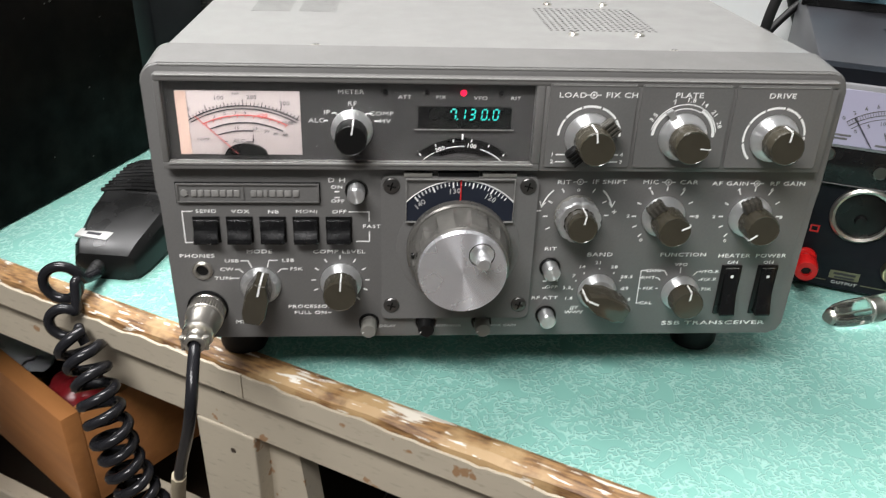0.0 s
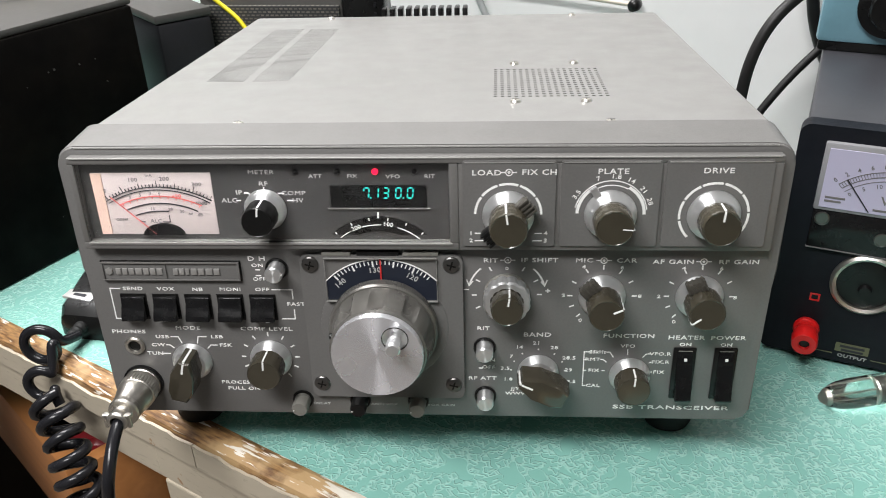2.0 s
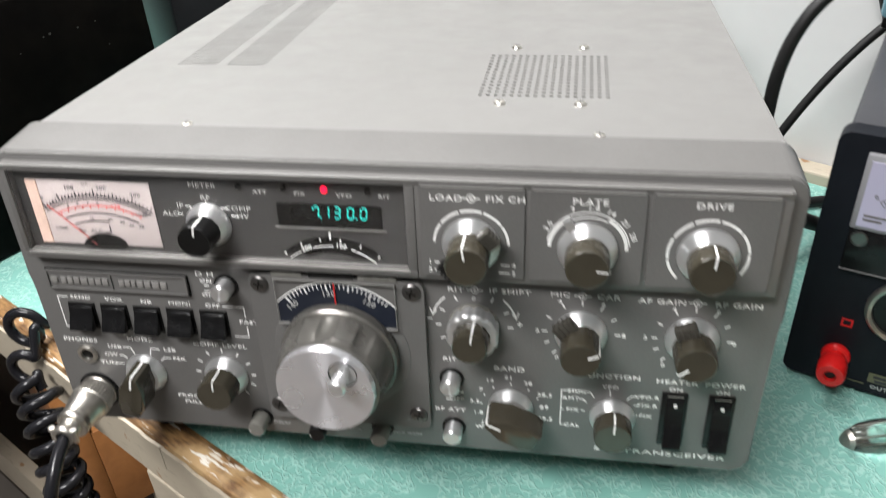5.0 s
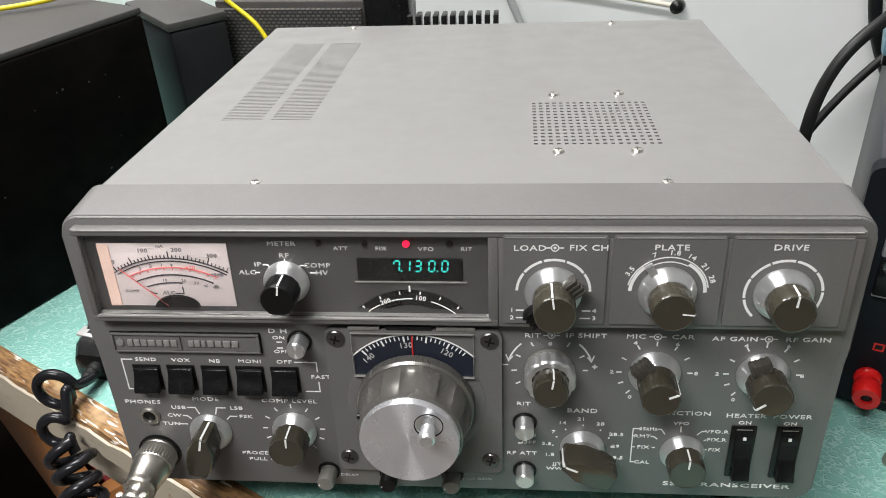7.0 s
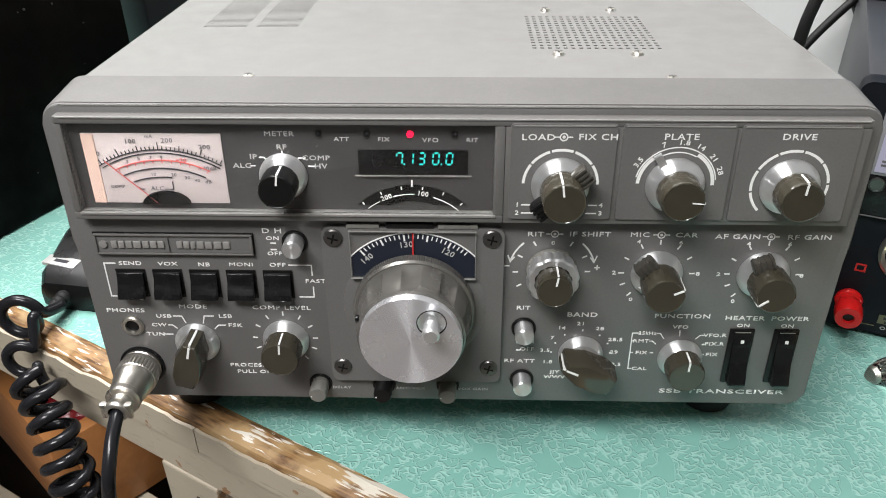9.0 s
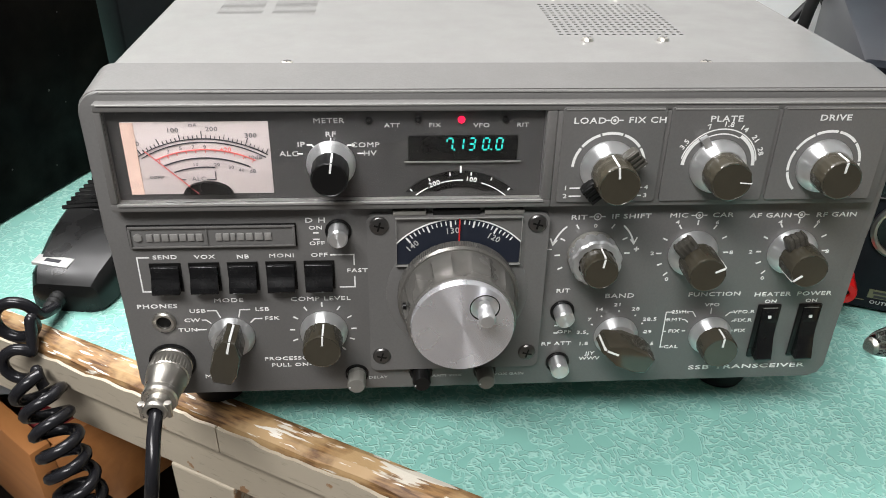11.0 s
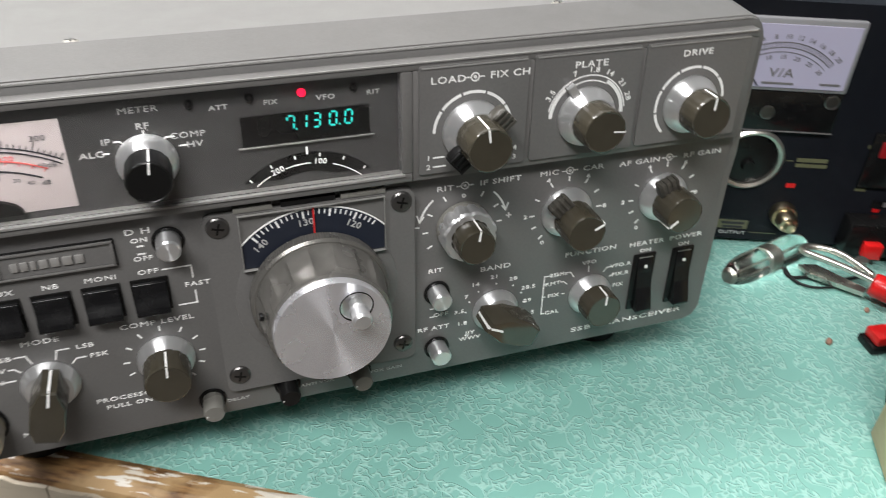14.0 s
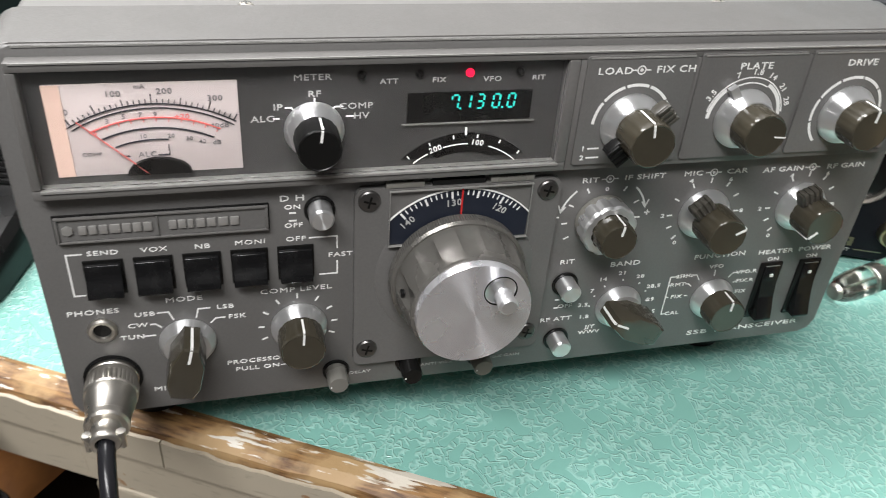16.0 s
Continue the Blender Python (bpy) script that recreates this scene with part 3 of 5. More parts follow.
JACK = part("phones_jack", lathe([(0.0052, 0), (0.0052, 0.0010), (0.0044, 0.0016), (0.0033, 0.0014), (0.0031, 0.0)], 32), CHROME, RIG, "round headphone jack", pose(-0.0970, LOW, -0.0489))
part("jack_hole", lathe([(0.0032, 0.0002), (0, 0.0003)], 24), BLACK, JACK)

# windowed area: meter, display, lamps
METER = part("panel_meter", boxes(-0.1000, -0.0428, -0.0013, -0.0008, 0.0150, 0.0462, bevel=0.0002), CREAM_FACE, RIG, "white backlit meter face with arcs")
# added peach strip: the lamp's glow on the card's left edge, as colour
part("meter_lamp_strip", boxes(-0.1000, -0.0950, -0.0017, -0.0012, 0.0152, 0.0460), LAMP_PINK, METER)
MX, MZ = -0.0692, -0.0098
bm = bmesh.new()
stroke(bm, arc(MX, MZ, 0.0490, -32, 31), 0.00035, -0.0017, -0.0012)
stroke(bm, arc(MX, MZ, 0.0476, -31, 31), 0.00035, -0.0017, -0.0012)
stroke(bm, arc(MX, MZ, 0.0408, -24, 26), 0.00045, -0.0017, -0.0012)
stroke(bm, arc(MX, MZ, 0.0368, -20, 6), 0.0004, -0.0017, -0.0012)
stroke(bm, [(MX - 0.0115, 0.0225), (MX - 0.0100, 0.0215), (MX - 0.0085, 0.0215)], 0.0003, -0.0017, -0.0012)
stroke(bm, [(MX + 0.0000, 0.0215), (MX + 0.0036, 0.0215), (MX + 0.0036, 0.0250)], 0.0003, -0.0017, -0.0012)
for k in range(31):
    a = -30 + 60 * k / 30
    ln = 0.0030 if k % 10 == 5 else 0.0022 if k % 5 == 0 else 0.0013
    stroke(bm, [(MX + 0.0492 * math.sin(radians(a)), MZ + 0.0492 * math.cos(radians(a))), (MX + (0.0492 + ln) * math.sin(radians(a)), MZ + (0.0492 + ln) * math.cos(radians(a)))], 0.0003, -0.0017, -0.0012)
tagged(part("scale_lines", bm, INK, METER), "", "", "", "stuff")
bm = bmesh.new()
stroke(bm, arc(MX, MZ, 0.0444, -26, 27), 0.0004, -0.0017, -0.0012)
for k in range(11):
    a = -24 + 5.0 * k
    stroke(bm, [(MX + 0.0446 * math.sin(radians(a)), MZ + 0.0446 * math.cos(radians(a))), (MX + 0.0431 * math.sin(radians(a)), MZ + 0.0431 * math.cos(radians(a)))], 0.0003, -0.0017, -0.0012)
tagged(part("red_scale", bm, RED_INK, METER), "", "", "", "stuff")
part("needle", stroke(bmesh.new(), [(-0.0722, 0.0152), (-0.0918, 0.0345)], 0.0003, -0.0030, -0.0026), RED_INK, METER, "thin red needle")
part("meter_hub", prism([(MX + 0.0100 * math.sin(radians(a)), 0.0152 + 0.0056 * math.cos(radians(a))) for a in range(-90, 91, 12)], -0.0030, -0.0014), BLACK, METER)
for s, x, z, h, m in (("mA", -0.0692, 0.0450, 0.0015, GREY_INK), ("0", -0.0915, 0.0372, 0.0021, GREY_INK), ("100", -0.0772, 0.0428, 0.0021, GREY_INK), ("200", -0.0620, 0.0432, 0.0021, GREY_INK), ("300", -0.0470, 0.0404, 0.0021, GREY_INK), ("3", -0.0800, 0.0338, 0.0017, GREY_INK), ("5", -0.0750, 0.0352, 0.0017, GREY_INK), ("7", -0.0700, 0.0356, 0.0017, GREY_INK), ("9", -0.0655, 0.0356, 0.0017, GREY_INK), ("+20", -0.0575, 0.0345, 0.0019, RED_INK), ("+40dB", -0.0470, 0.0310, 0.0018, GREY_INK), ("10", -0.0700, 0.0282, 0.0015, GREY_INK), ("20", -0.0615, 0.0280, 0.0015, GREY_INK), ("30", -0.0560, 0.0268, 0.0015, GREY_INK), ("40", -0.0520, 0.0255, 0.0015, GREY_INK), ("dB", -0.0475, 0.0250, 0.0017, GREY_INK), ("ALC", -0.0694, 0.0218, 0.0020, GREY_INK), ("COMP", -0.0860, 0.0226, 0.0014, GREY_INK)):
    words(s, x - 0.0030, z, h * 0.92, -0.0015, 1.1, parent=METER, mat=m)
DISPLAY = part("frequency_display", boxes(0.0126, 0.0574, -0.0012, -0.0008, 0.0288, 0.0397), BLACK, RIG, "black display with cyan digits")
part("display_lip", boxes(0.0110, 0.0590, -0.0020, -0.0010, 0.0281, 0.0285), HOOD, RIG)


def digit(text, x, parent):
    """A seven-segment digit, slanted, 5 mm high."""
    w, h, z = 0.0024, 0.0050, 0.0335
    spots = {"a": ((0, h), (w, h)), "b": ((w, h), (w, h / 2)), "c": ((w, h / 2), (w, 0)), "d": ((0, 0), (w, 0)), "e": ((0, h / 2), (0, 0)), "f": ((0, h), (0, h / 2)), "g": ((0, h / 2), (w, h / 2)), "s": ((0, h), (0, h * 0.62))}
    used = {"7": "abcs", "1": "bc", "3": "abcdg", "0": "abcdef"}[text]
    bm = bmesh.new()
    for s in used:
        p, q = (Vector(v) for v in spots[s])
        d = (q - p).normalized() * 0.0004
        pts = [(x - w / 2 + v.x + 0.10 * v.y, z + v.y) for v in (p + d, q - d)]
        stroke(bm, pts, 0.00062, -0.0015, -0.0011)
    part("digit", bm, DIGITS, parent, "glowing cyan digit")


for s, x in (("7", 0.0292), ("1", 0.0336), ("3", 0.0383), ("0", 0.0441), ("0", 0.0496)):
    digit(s, x, DISPLAY)
for x in (0.0311, 0.0463):
    part("digit_point", boxes(x, x + 0.0006, -0.0015, -0.0011, 0.0333, 0.0339), DIGITS, DISPLAY)
for x, m in ((-0.0030, BLACK), (0.0165, BLACK), (0.0340, LED_RED), (0.0520, BLACK)):
    part("indicator_lamp", lathe([(0.0015, 0.0), (0.0014, 0.0008), (0.0008, 0.0016), (0, 0.0018)], 20, x=x, y=-0.0009, z=0.0464), m, RIG, "red lit indicator lamp" if m is LED_RED else "dark unlit indicator lamp")
AX, AZ, AR = 0.0343, -0.0088, 0.0330
SUB = part("sub_dial", prism(arc(AX, AZ, AR, -44, 44, 24) + arc(AX, AZ, 0.0255, 22, -22, 12), -0.0013, -0.0008), BLACK, RIG, "black curved sub dial window")
bm = bmesh.new()
for a, b in ((-40, -28), (-16, 2), (18, 42)):
    stroke(bm, arc(AX, AZ, 0.0288, a, b, 8), 0.0003, -0.0016, -0.0012)
for a in range(-40, 41, 16):
    stroke(bm, [(AX + 0.0325 * math.sin(radians(a)), AZ + 0.0325 * math.cos(radians(a))), (AX + 0.0312 * math.sin(radians(a)), AZ + 0.0312 * math.cos(radians(a)))], 0.0005, -0.0016, -0.0012)
stroke(bm, [(AX, 0.0235), (AX, 0.0262)], 0.0007, -0.0016, -0.0008)
tagged(part("sub_scale", bm, WHITE, SUB), "", "", "", "stuff")
words("200", AX - 0.0108, AZ + 0.0272, 0.0021, -0.0015, 1.0, -20, parent=SUB)
words("100", AX + 0.0045, AZ + 0.0290, 0.0021, -0.0015, 1.0, 9, parent=SUB)
PANE = part("display_window", boxes(-0.1050, 0.0678, -0.0046, -0.0040, 0.0126, 0.0513), CLEAR, RIG, "clear plastic window")
PANE.visible_shadow = False

# painted lettering
for s, x, z, h in (("METER", -0.019, 0.0462, 0.0021), ("RF", -0.0185, 0.0405, 0.0021), ("IP", -0.0305, 0.0362, 0.0021), ("COMP", -0.0048, 0.0358, 0.0021), ("ALC", -0.0355, 0.0322, 0.0021), ("HV", -0.0030, 0.0322, 0.0021), ("ATT", 0.0062, 0.0441, 0.0017), ("FIX", 0.0233, 0.0441, 0.0017), ("VFO", 0.0422, 0.0439, 0.0018), ("RIT", 0.0590, 0.0440, 0.0017)):
    words(s, x, z, h, REC - 0.0001, 1.3, parent=RIG, mat=DIM_WHITE)
for s, x, z, h, turn in (("LOAD", 0.0850, 0.0475, 0.0025, 0), ("FIX CH", 0.1085, 0.0477, 0.0025, 0), ("PLATE", 0.1410, 0.0480, 0.0025, 0), ("DRIVE", 0.1866, 0.0482, 0.0025, 0), ("1", 0.0778, 0.0180, 0.0019, 0), ("2", 0.0778, 0.0143, 0.0019, 0), ("4", 0.1120, 0.0180, 0.0019, 0), ("3", 0.1120, 0.0143, 0.0019, 0)):
    words(s, x, z, h, TOP, 1.3, turn, parent=RIG)
for s, a in (("3.5", -58), ("7", -20), ("1.8", 5), ("14", 27), ("21", 50), ("28", 70)):
    words(s, 0.1408 + 0.0182 * math.sin(radians(a)), 0.0275 + 0.0182 * math.cos(radians(a)), 0.0021, TOP, 1.15, a, parent=RIG)
for s, x, z, h in (("RIT", 0.0868, 0.0008, 0.0021), ("IF SHIFT", 0.1100, 0.0010, 0.0021), ("0", 0.0946, -0.0035, 0.0016), ("MIC", 0.1312, 0.0010, 0.0021), ("CAR", 0.1510, 0.0010, 0.0021), ("AF GAIN", 0.1728, 0.0004, 0.0021), ("RF GAIN", 0.2030, 0.0004, 0.0021), ("BAND", 0.1100, -0.0403, 0.0022), ("FUNCTION", 0.1550, -0.0405, 0.0021), ("HEATER", 0.1830, -0.0412, 0.0021), ("POWER", 0.2032, -0.0412, 0.0021)):
    words(s, x, z, h * 1.04, LOW, 1.48, parent=RIG)
for s, x, z in (("4", 0.1312, -0.0024), ("6", 0.1492, -0.0027), ("2", 0.1220, -0.0180), ("8", 0.1585, -0.0182), ("0", 0.1307, -0.0318), ("4", 0.1780, -0.0030), ("6", 0.1955, -0.0030), ("2", 0.1675, -0.0182), ("8", 0.2035, -0.0186), ("0", 0.1760, -0.0322), ("21", 0.1098, -0.0452), ("14", 0.1012, -0.0476), ("28", 0.1186, -0.0478), ("7", 0.0972, -0.0532), ("28.5", 0.1262, -0.0538), ("3.5", 0.0942, -0.0604), ("29", 0.1262, -0.0610), ("1.8", 0.0957, -0.0670), ("29.5", 0.1268, -0.0680), ("JJY", 0.0995, -0.0728), ("WWV", 0.0995, -0.0758), ("VFO", 0.1550, -0.0464), ("25kHz", 0.1404, -0.0500), ("VFO.R", 0.1712, -0.0508), ("RMT", 0.1380, -0.0544), ("FIX.R", 0.1716, -0.0556), ("FIX", 0.1388, -0.0610), ("FIX", 0.1712, -0.0616), ("CAL", 0.1388, -0.0702), ("ON", 0.1830, -0.0452), ("ON", 0.2028, -0.0452), ("ON", 0.0862, -0.0556), ("OFF", 0.0858, -0.0598), ("ON", -0.0270, -0.0024), ("OFF", -0.0268, -0.0100)):
    words(s, x, z, 0.0018, LOW, 1.12 if "kHz" in s else 1.40, parent=RIG)
for s, x, z, h in (("RIT", 0.0832, -0.0369, 0.0019), ("RF ATT", 0.0826, -0.0666, 0.0019), ("D H", -0.0270, 0.0012, 0.0022), ("SEND", -0.0920, -0.0157, 0.0018), ("VOX", -0.0752, -0.0158, 0.0018), ("NB", -0.0590, -0.0160, 0.0018), ("MONI", -0.0424, -0.0158, 0.0018), ("OFF", -0.0262, -0.0158, 0.0018), ("FAST", -0.0100, -0.0240, 0.0018), ("PHONES", -0.0990, -0.0408, 0.0020), ("MODE", -0.0675, -0.0383, 0.0020), ("COMP LEVEL", -0.0268, -0.0384, 0.0020), ("USB", -0.0818, -0.0437, 0.0018), ("LSB", -0.0532, -0.0434, 0.0018), ("CW", -0.0848, -0.0486, 0.0018), ("FSK", -0.0492, -0.0484, 0.0018), ("TUN", -0.0872, -0.0538, 0.0018), ("PROCESSOR", -0.0430, -0.0712, 0.0018), ("PULL ON", -0.0430, -0.0750, 0.0018), ("MIC", -0.0790, -0.0806, 0.0020)):
    words(s, x, z, h * 1.04, LOW, 1.48, parent=RIG)
words("SSB TRANSCEIVER", 0.1790, -0.0832, 0.0023, LOW, 2.05, parent=RIG)
for s, x in (("DELAY", -0.0020), ("ANTI VOX", 0.0310), ("VOX GAIN", 0.0610)):
    words(s, x, -0.0838, 0.0014, LOW, 1.4, parent=RIG, mat=DIM_WHITE)


def lines(y, *paths, w=0.0006):
    for p in paths:
        part("painted_line", stroke(bmesh.new(), p, w, y, y + 0.0003), WHITE, RIG)


def dial_icon(x, z, y):
    lines(y, arc(x, z, 0.0015, 0, 360, 16), [(x - 0.0036, z), (x - 0.0015, z)], [(x + 0.0015, z), (x + 0.0036, z)], arc(x, z, 0.0004, 0, 360, 8), w=0.0005)


for x, z, y in ((0.0950, 0.0477, TOP), (0.0950, 0.0010, LOW), (0.1404, 0.0010, LOW), (0.1868, 0.0006, LOW)):
    dial_icon(x, z, y)


def ticks(x, z, y, r, angles, ln=0.0024):
    lines(y, *[[(x + r * math.sin(radians(a)), z + r * math.cos(radians(a))), (x + (r + ln) * math.sin(radians(a)), z + (r + ln) * math.cos(radians(a)))] for a in angles], w=0.0007)


lines(LOW, [(-0.0985, -0.0157), (-0.1038, -0.0157), (-0.1038, -0.0330), (-0.1000, -0.0330)])
lines(LOW, [(-0.0215, -0.0158), (-0.0112, -0.0158), (-0.0112, -0.0212)], [(-0.0112, -0.0268), (-0.0112, -0.0324), (-0.0180, -0.0324)])
lines(TOP, *[arc(0.0948, 0.0272, 0.0150, a, a + 33, 8) for a in (-88, -52, -16, 20, 56)], w=0.0011)
lines(TOP, *[arc(0.1866, 0.0272, 0.0152, a, a + 34, 8) for a in (-135, -98, -61, -24, 13, 50, 87)], w=0.0011)
lines(TOP, arc(0.1408, 0.0275, 0.0150, -88, -40, 10), arc(0.1408, 0.0275, 0.0150, 30, 90, 10), w=0.0014)
lines(TOP, arc(0.1408, 0.0275, 0.0162, -78, 82, 20), arc(0.1408, 0.0275, 0.0141, -40, 30, 10), w=0.0005)
lines(TOP, [(0.0795, 0.0180), (0.0840, 0.0180)], [(0.0795, 0.0143), (0.0846, 0.0143)], [(0.1104, 0.0180), (0.1068, 0.0180)], [(0.1104, 0.0143), (0.1060, 0.0143)])
ticks(0.0946, -0.0175, LOW, 0.0146, (-118, -92, -62, -30, 30, 62, 90))
ticks(0.1405, -0.0180, LOW, 0.0142, (-135, -112, -90, -62, -30, 0, 32, 60, 90))
ticks(0.1866, -0.0180, LOW, 0.0142, (-135, -112, -90, -62, -30, 0, 32, 60, 90))
ticks(-0.0265, -0.0555, LOW, 0.0128, (-112, -88, -60, -32, 0, 32, 60, 88, 112, 140))
ticks(0.1108, -0.0625, LOW, 0.0132, (-85, -62, -36, 0, 36, 62, 85), 0.0009)
lines(LOW, arc(0.0946, -0.0175, 0.0188, -75, -42, 8), arc(0.0946, -0.0175, 0.0188, 42, 75, 8), w=0.0008)
lines(LOW, [(0.0752, -0.0095), (0.0764, -0.0128), (0.0782, -0.0104)], [(0.1140, -0.0095), (0.1128, -0.0128), (0.1110, -0.0104)], [(0.0738, -0.0150), (0.0762, -0.0150)], [(0.1132, -0.0155), (0.1156, -0.0155)], [(0.1144, -0.0143), (0.1144, -0.0167)], w=0.0006)
lines(LOW, [(-0.0775, -0.0436), (-0.0735, -0.0436), (-0.0720, -0.0475)], [(-0.0585, -0.0434), (-0.0630, -0.0434), (-0.0640, -0.0475)], [(-0.0805, -0.0486), (-0.0785, -0.0486), (-0.0765, -0.0505)], [(-0.0535, -0.0484), (-0.0570, -0.0484), (-0.0590, -0.0505)], [(-0.0830, -0.0538), (-0.0790, -0.0538)])
lines(LOW, [(0.1370, -0.0500), (0.1336, -0.0500), (0.1336, -0.0702), (0.1352, -0.0702)], [(0.1336, -0.0544), (0.1346, -0.0544)], [(0.1336, -0.0610), (0.1350, -0.0610)], [(0.1446, -0.0500), (0.1463, -0.0500), (0.1482, -0.0530)], [(0.1418, -0.0544), (0.1432, -0.0544), (0.1450, -0.0560)], [(0.1428, -0.0610), (0.1444, -0.0610)], [(0.1668, -0.0508), (0.1645, -0.0508), (0.1626, -0.0530)], [(0.1672, -0.0556), (0.1660, -0.0562)], [(0.1678, -0.0616), (0.1670, -0.0616)], [(0.1550, -0.0482), (0.1552, -0.0515)], w=0.0005)
lines(REC - 0.0001, [(-0.0282, 0.0360), (-0.0262, 0.0360), (-0.0248, 0.0343)], [(-0.0090, 0.0358), (-0.0118, 0.0358), (-0.0130, 0.0343)], [(-0.0322, 0.0322), (-0.0300, 0.0322)], [(-0.0055, 0.0322), (-0.0082, 0.0322)], [(-0.0185, 0.0390), (-0.0185, 0.0372)], w=0.0005)
lines(LOW, [(0.0808, -0.0562), (0.0828, -0.0562)], [(0.0808, -0.0604), (0.0828, -0.0604)], [(-0.0282, -0.0048), (-0.0258, -0.0048)], [(-0.0284, -0.0080), (-0.0256, -0.0080)], w=0.0007)
lines(LOW, [(-0.0340, -0.0750), (-0.0320, -0.0750)], w=0.0005)


# ---- the room and the bench ----
def structure(name, bm, mat, label="", m=None, smooth=False):
    ob = new(name, mesh_of(name, bm, mat, smooth))
    if m is not None:
        ob.matrix_world = m
    return tagged(ob, label, "", "", "structure")


WALLPAINT = material("white_wall_paint", (0.66, 0.66, 0.655), 0.6, stain=0.10, stain_size=5, grain=0.05, grain_size=60, bump=0.25, bump_size=120)
# dark grey for walls out of view, chosen to cut fill and reflections
UNSEEN_WALL = material("unseen_wall_low_fill", (0.15, 0.15, 0.148), 0.7, stain=0.1, stain_size=3)
FLOORMAT = material("floor_lino", (0.16, 0.14, 0.12), 0.5, stain=0.3, stain_size=6)


def vinyl():
    """Sea-green leathercloth, embossed with a net of short raised worms."""
    m = material("embossed_green_vinyl", (0.205, 0.43, 0.355), 0.24)
    nt = m.node_tree
    b = nt.nodes["Principled BSDF"]
    co = nt.nodes.new("ShaderNodeTexCoord")

    def noise_at(size, detail, dist=0.0, src=None):
        n = nt.nodes.new("ShaderNodeTexNoise")
        n.inputs["Scale"].default_value, n.inputs["Detail"].default_value, n.inputs["Distortion"].default_value = size, detail, dist
        nt.links.new(src or co.outputs["Object"], n.inputs["Vector"])
        return n

    def math_node(op, a, v=None, c=None):
        n = nt.nodes.new("ShaderNodeMath")
        n.operation = op
        nt.links.new(a, n.inputs[0])
        if hasattr(v, "links"):
            nt.links.new(v, n.inputs[1])
        elif v is not None:
            n.inputs[1].default_value = v
        if c is not None:
            n.inputs[2].default_value = c
        return n.outputs[0]

    def ridge(size, detail, dist, sharp):
        n = noise_at(size, detail, dist)
        d = math_node("ABSOLUTE", math_node("SUBTRACT", n.outputs["Fac"], 0.5))
        r = nt.nodes.new("ShaderNodeMapRange")
        r.interpolation_type = "SMOOTHSTEP"
        r.inputs[1].default_value, r.inputs[2].default_value, r.inputs[3].default_value, r.inputs[4].default_value = 0.0, sharp, 1.0, 0.0
        nt.links.new(d, r.inputs[0])
        return r.outputs[0]

    def band(a, lo, hi):
        r = nt.nodes.new("ShaderNodeMapRange")
        r.interpolation_type = "SMOOTHSTEP"
        r.inputs[1].default_value, r.inputs[2].default_value = lo, hi
        nt.links.new(a, r.inputs[0])
        return r.outputs[0]

    # dense worms everywhere but on smooth wandering islands, which have a raised rim
    land = noise_at(58, 1.5, 0.9).outputs["Fac"]
    rough_part = band(math_node("MULTIPLY", land, -1.0), -0.622, -0.606)
    rim = math_node("MULTIPLY", band(land, 0.586, 0.600), band(math_node("MULTIPLY", land, -1.0), -0.624, -0.608))
    worms = ridge(265, 0.0, 0.6, 0.150)
    broken = band(noise_at(190, 0).outputs["Fac"], 0.30, 0.44)
    wrinkles = math_node("MULTIPLY", math_node("MULTIPLY", worms, broken), rough_part)
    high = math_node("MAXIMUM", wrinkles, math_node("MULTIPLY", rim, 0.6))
    bp = nt.nodes.new("ShaderNodeBump")
    bp.inputs["Strength"].default_value, bp.inputs["Distance"].default_value = 1.0, 0.00034
    nt.links.new(high, bp.inputs["Height"])
    nt.links.new(bp.outputs[0], b.inputs["Normal"])
    dirt = noise_at(9, 5)
    r = nt.nodes.new("ShaderNodeMapRange")
    r.inputs[1].default_value, r.inputs[2].default_value, r.inputs[4].default_value = 0.45, 0.75, 0.5
    nt.links.new(dirt.outputs["Fac"], r.inputs[0])
    m1 = nt.nodes.new("ShaderNodeMix")
    m1.data_type = "RGBA"
    m1.inputs[6].default_value, m1.inputs[7].default_value = (0.224, 0.476, 0.412, 1), (0.172, 0.375, 0.325, 1)
    nt.links.new(r.outputs[0], m1.inputs[0])
    # raised worms and rims mixed paler: the glints on them put into colour
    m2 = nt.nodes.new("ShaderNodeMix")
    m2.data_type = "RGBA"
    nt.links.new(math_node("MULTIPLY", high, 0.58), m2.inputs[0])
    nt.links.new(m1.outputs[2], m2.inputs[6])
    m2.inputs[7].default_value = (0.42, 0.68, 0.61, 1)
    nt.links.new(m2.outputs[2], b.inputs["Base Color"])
    return m


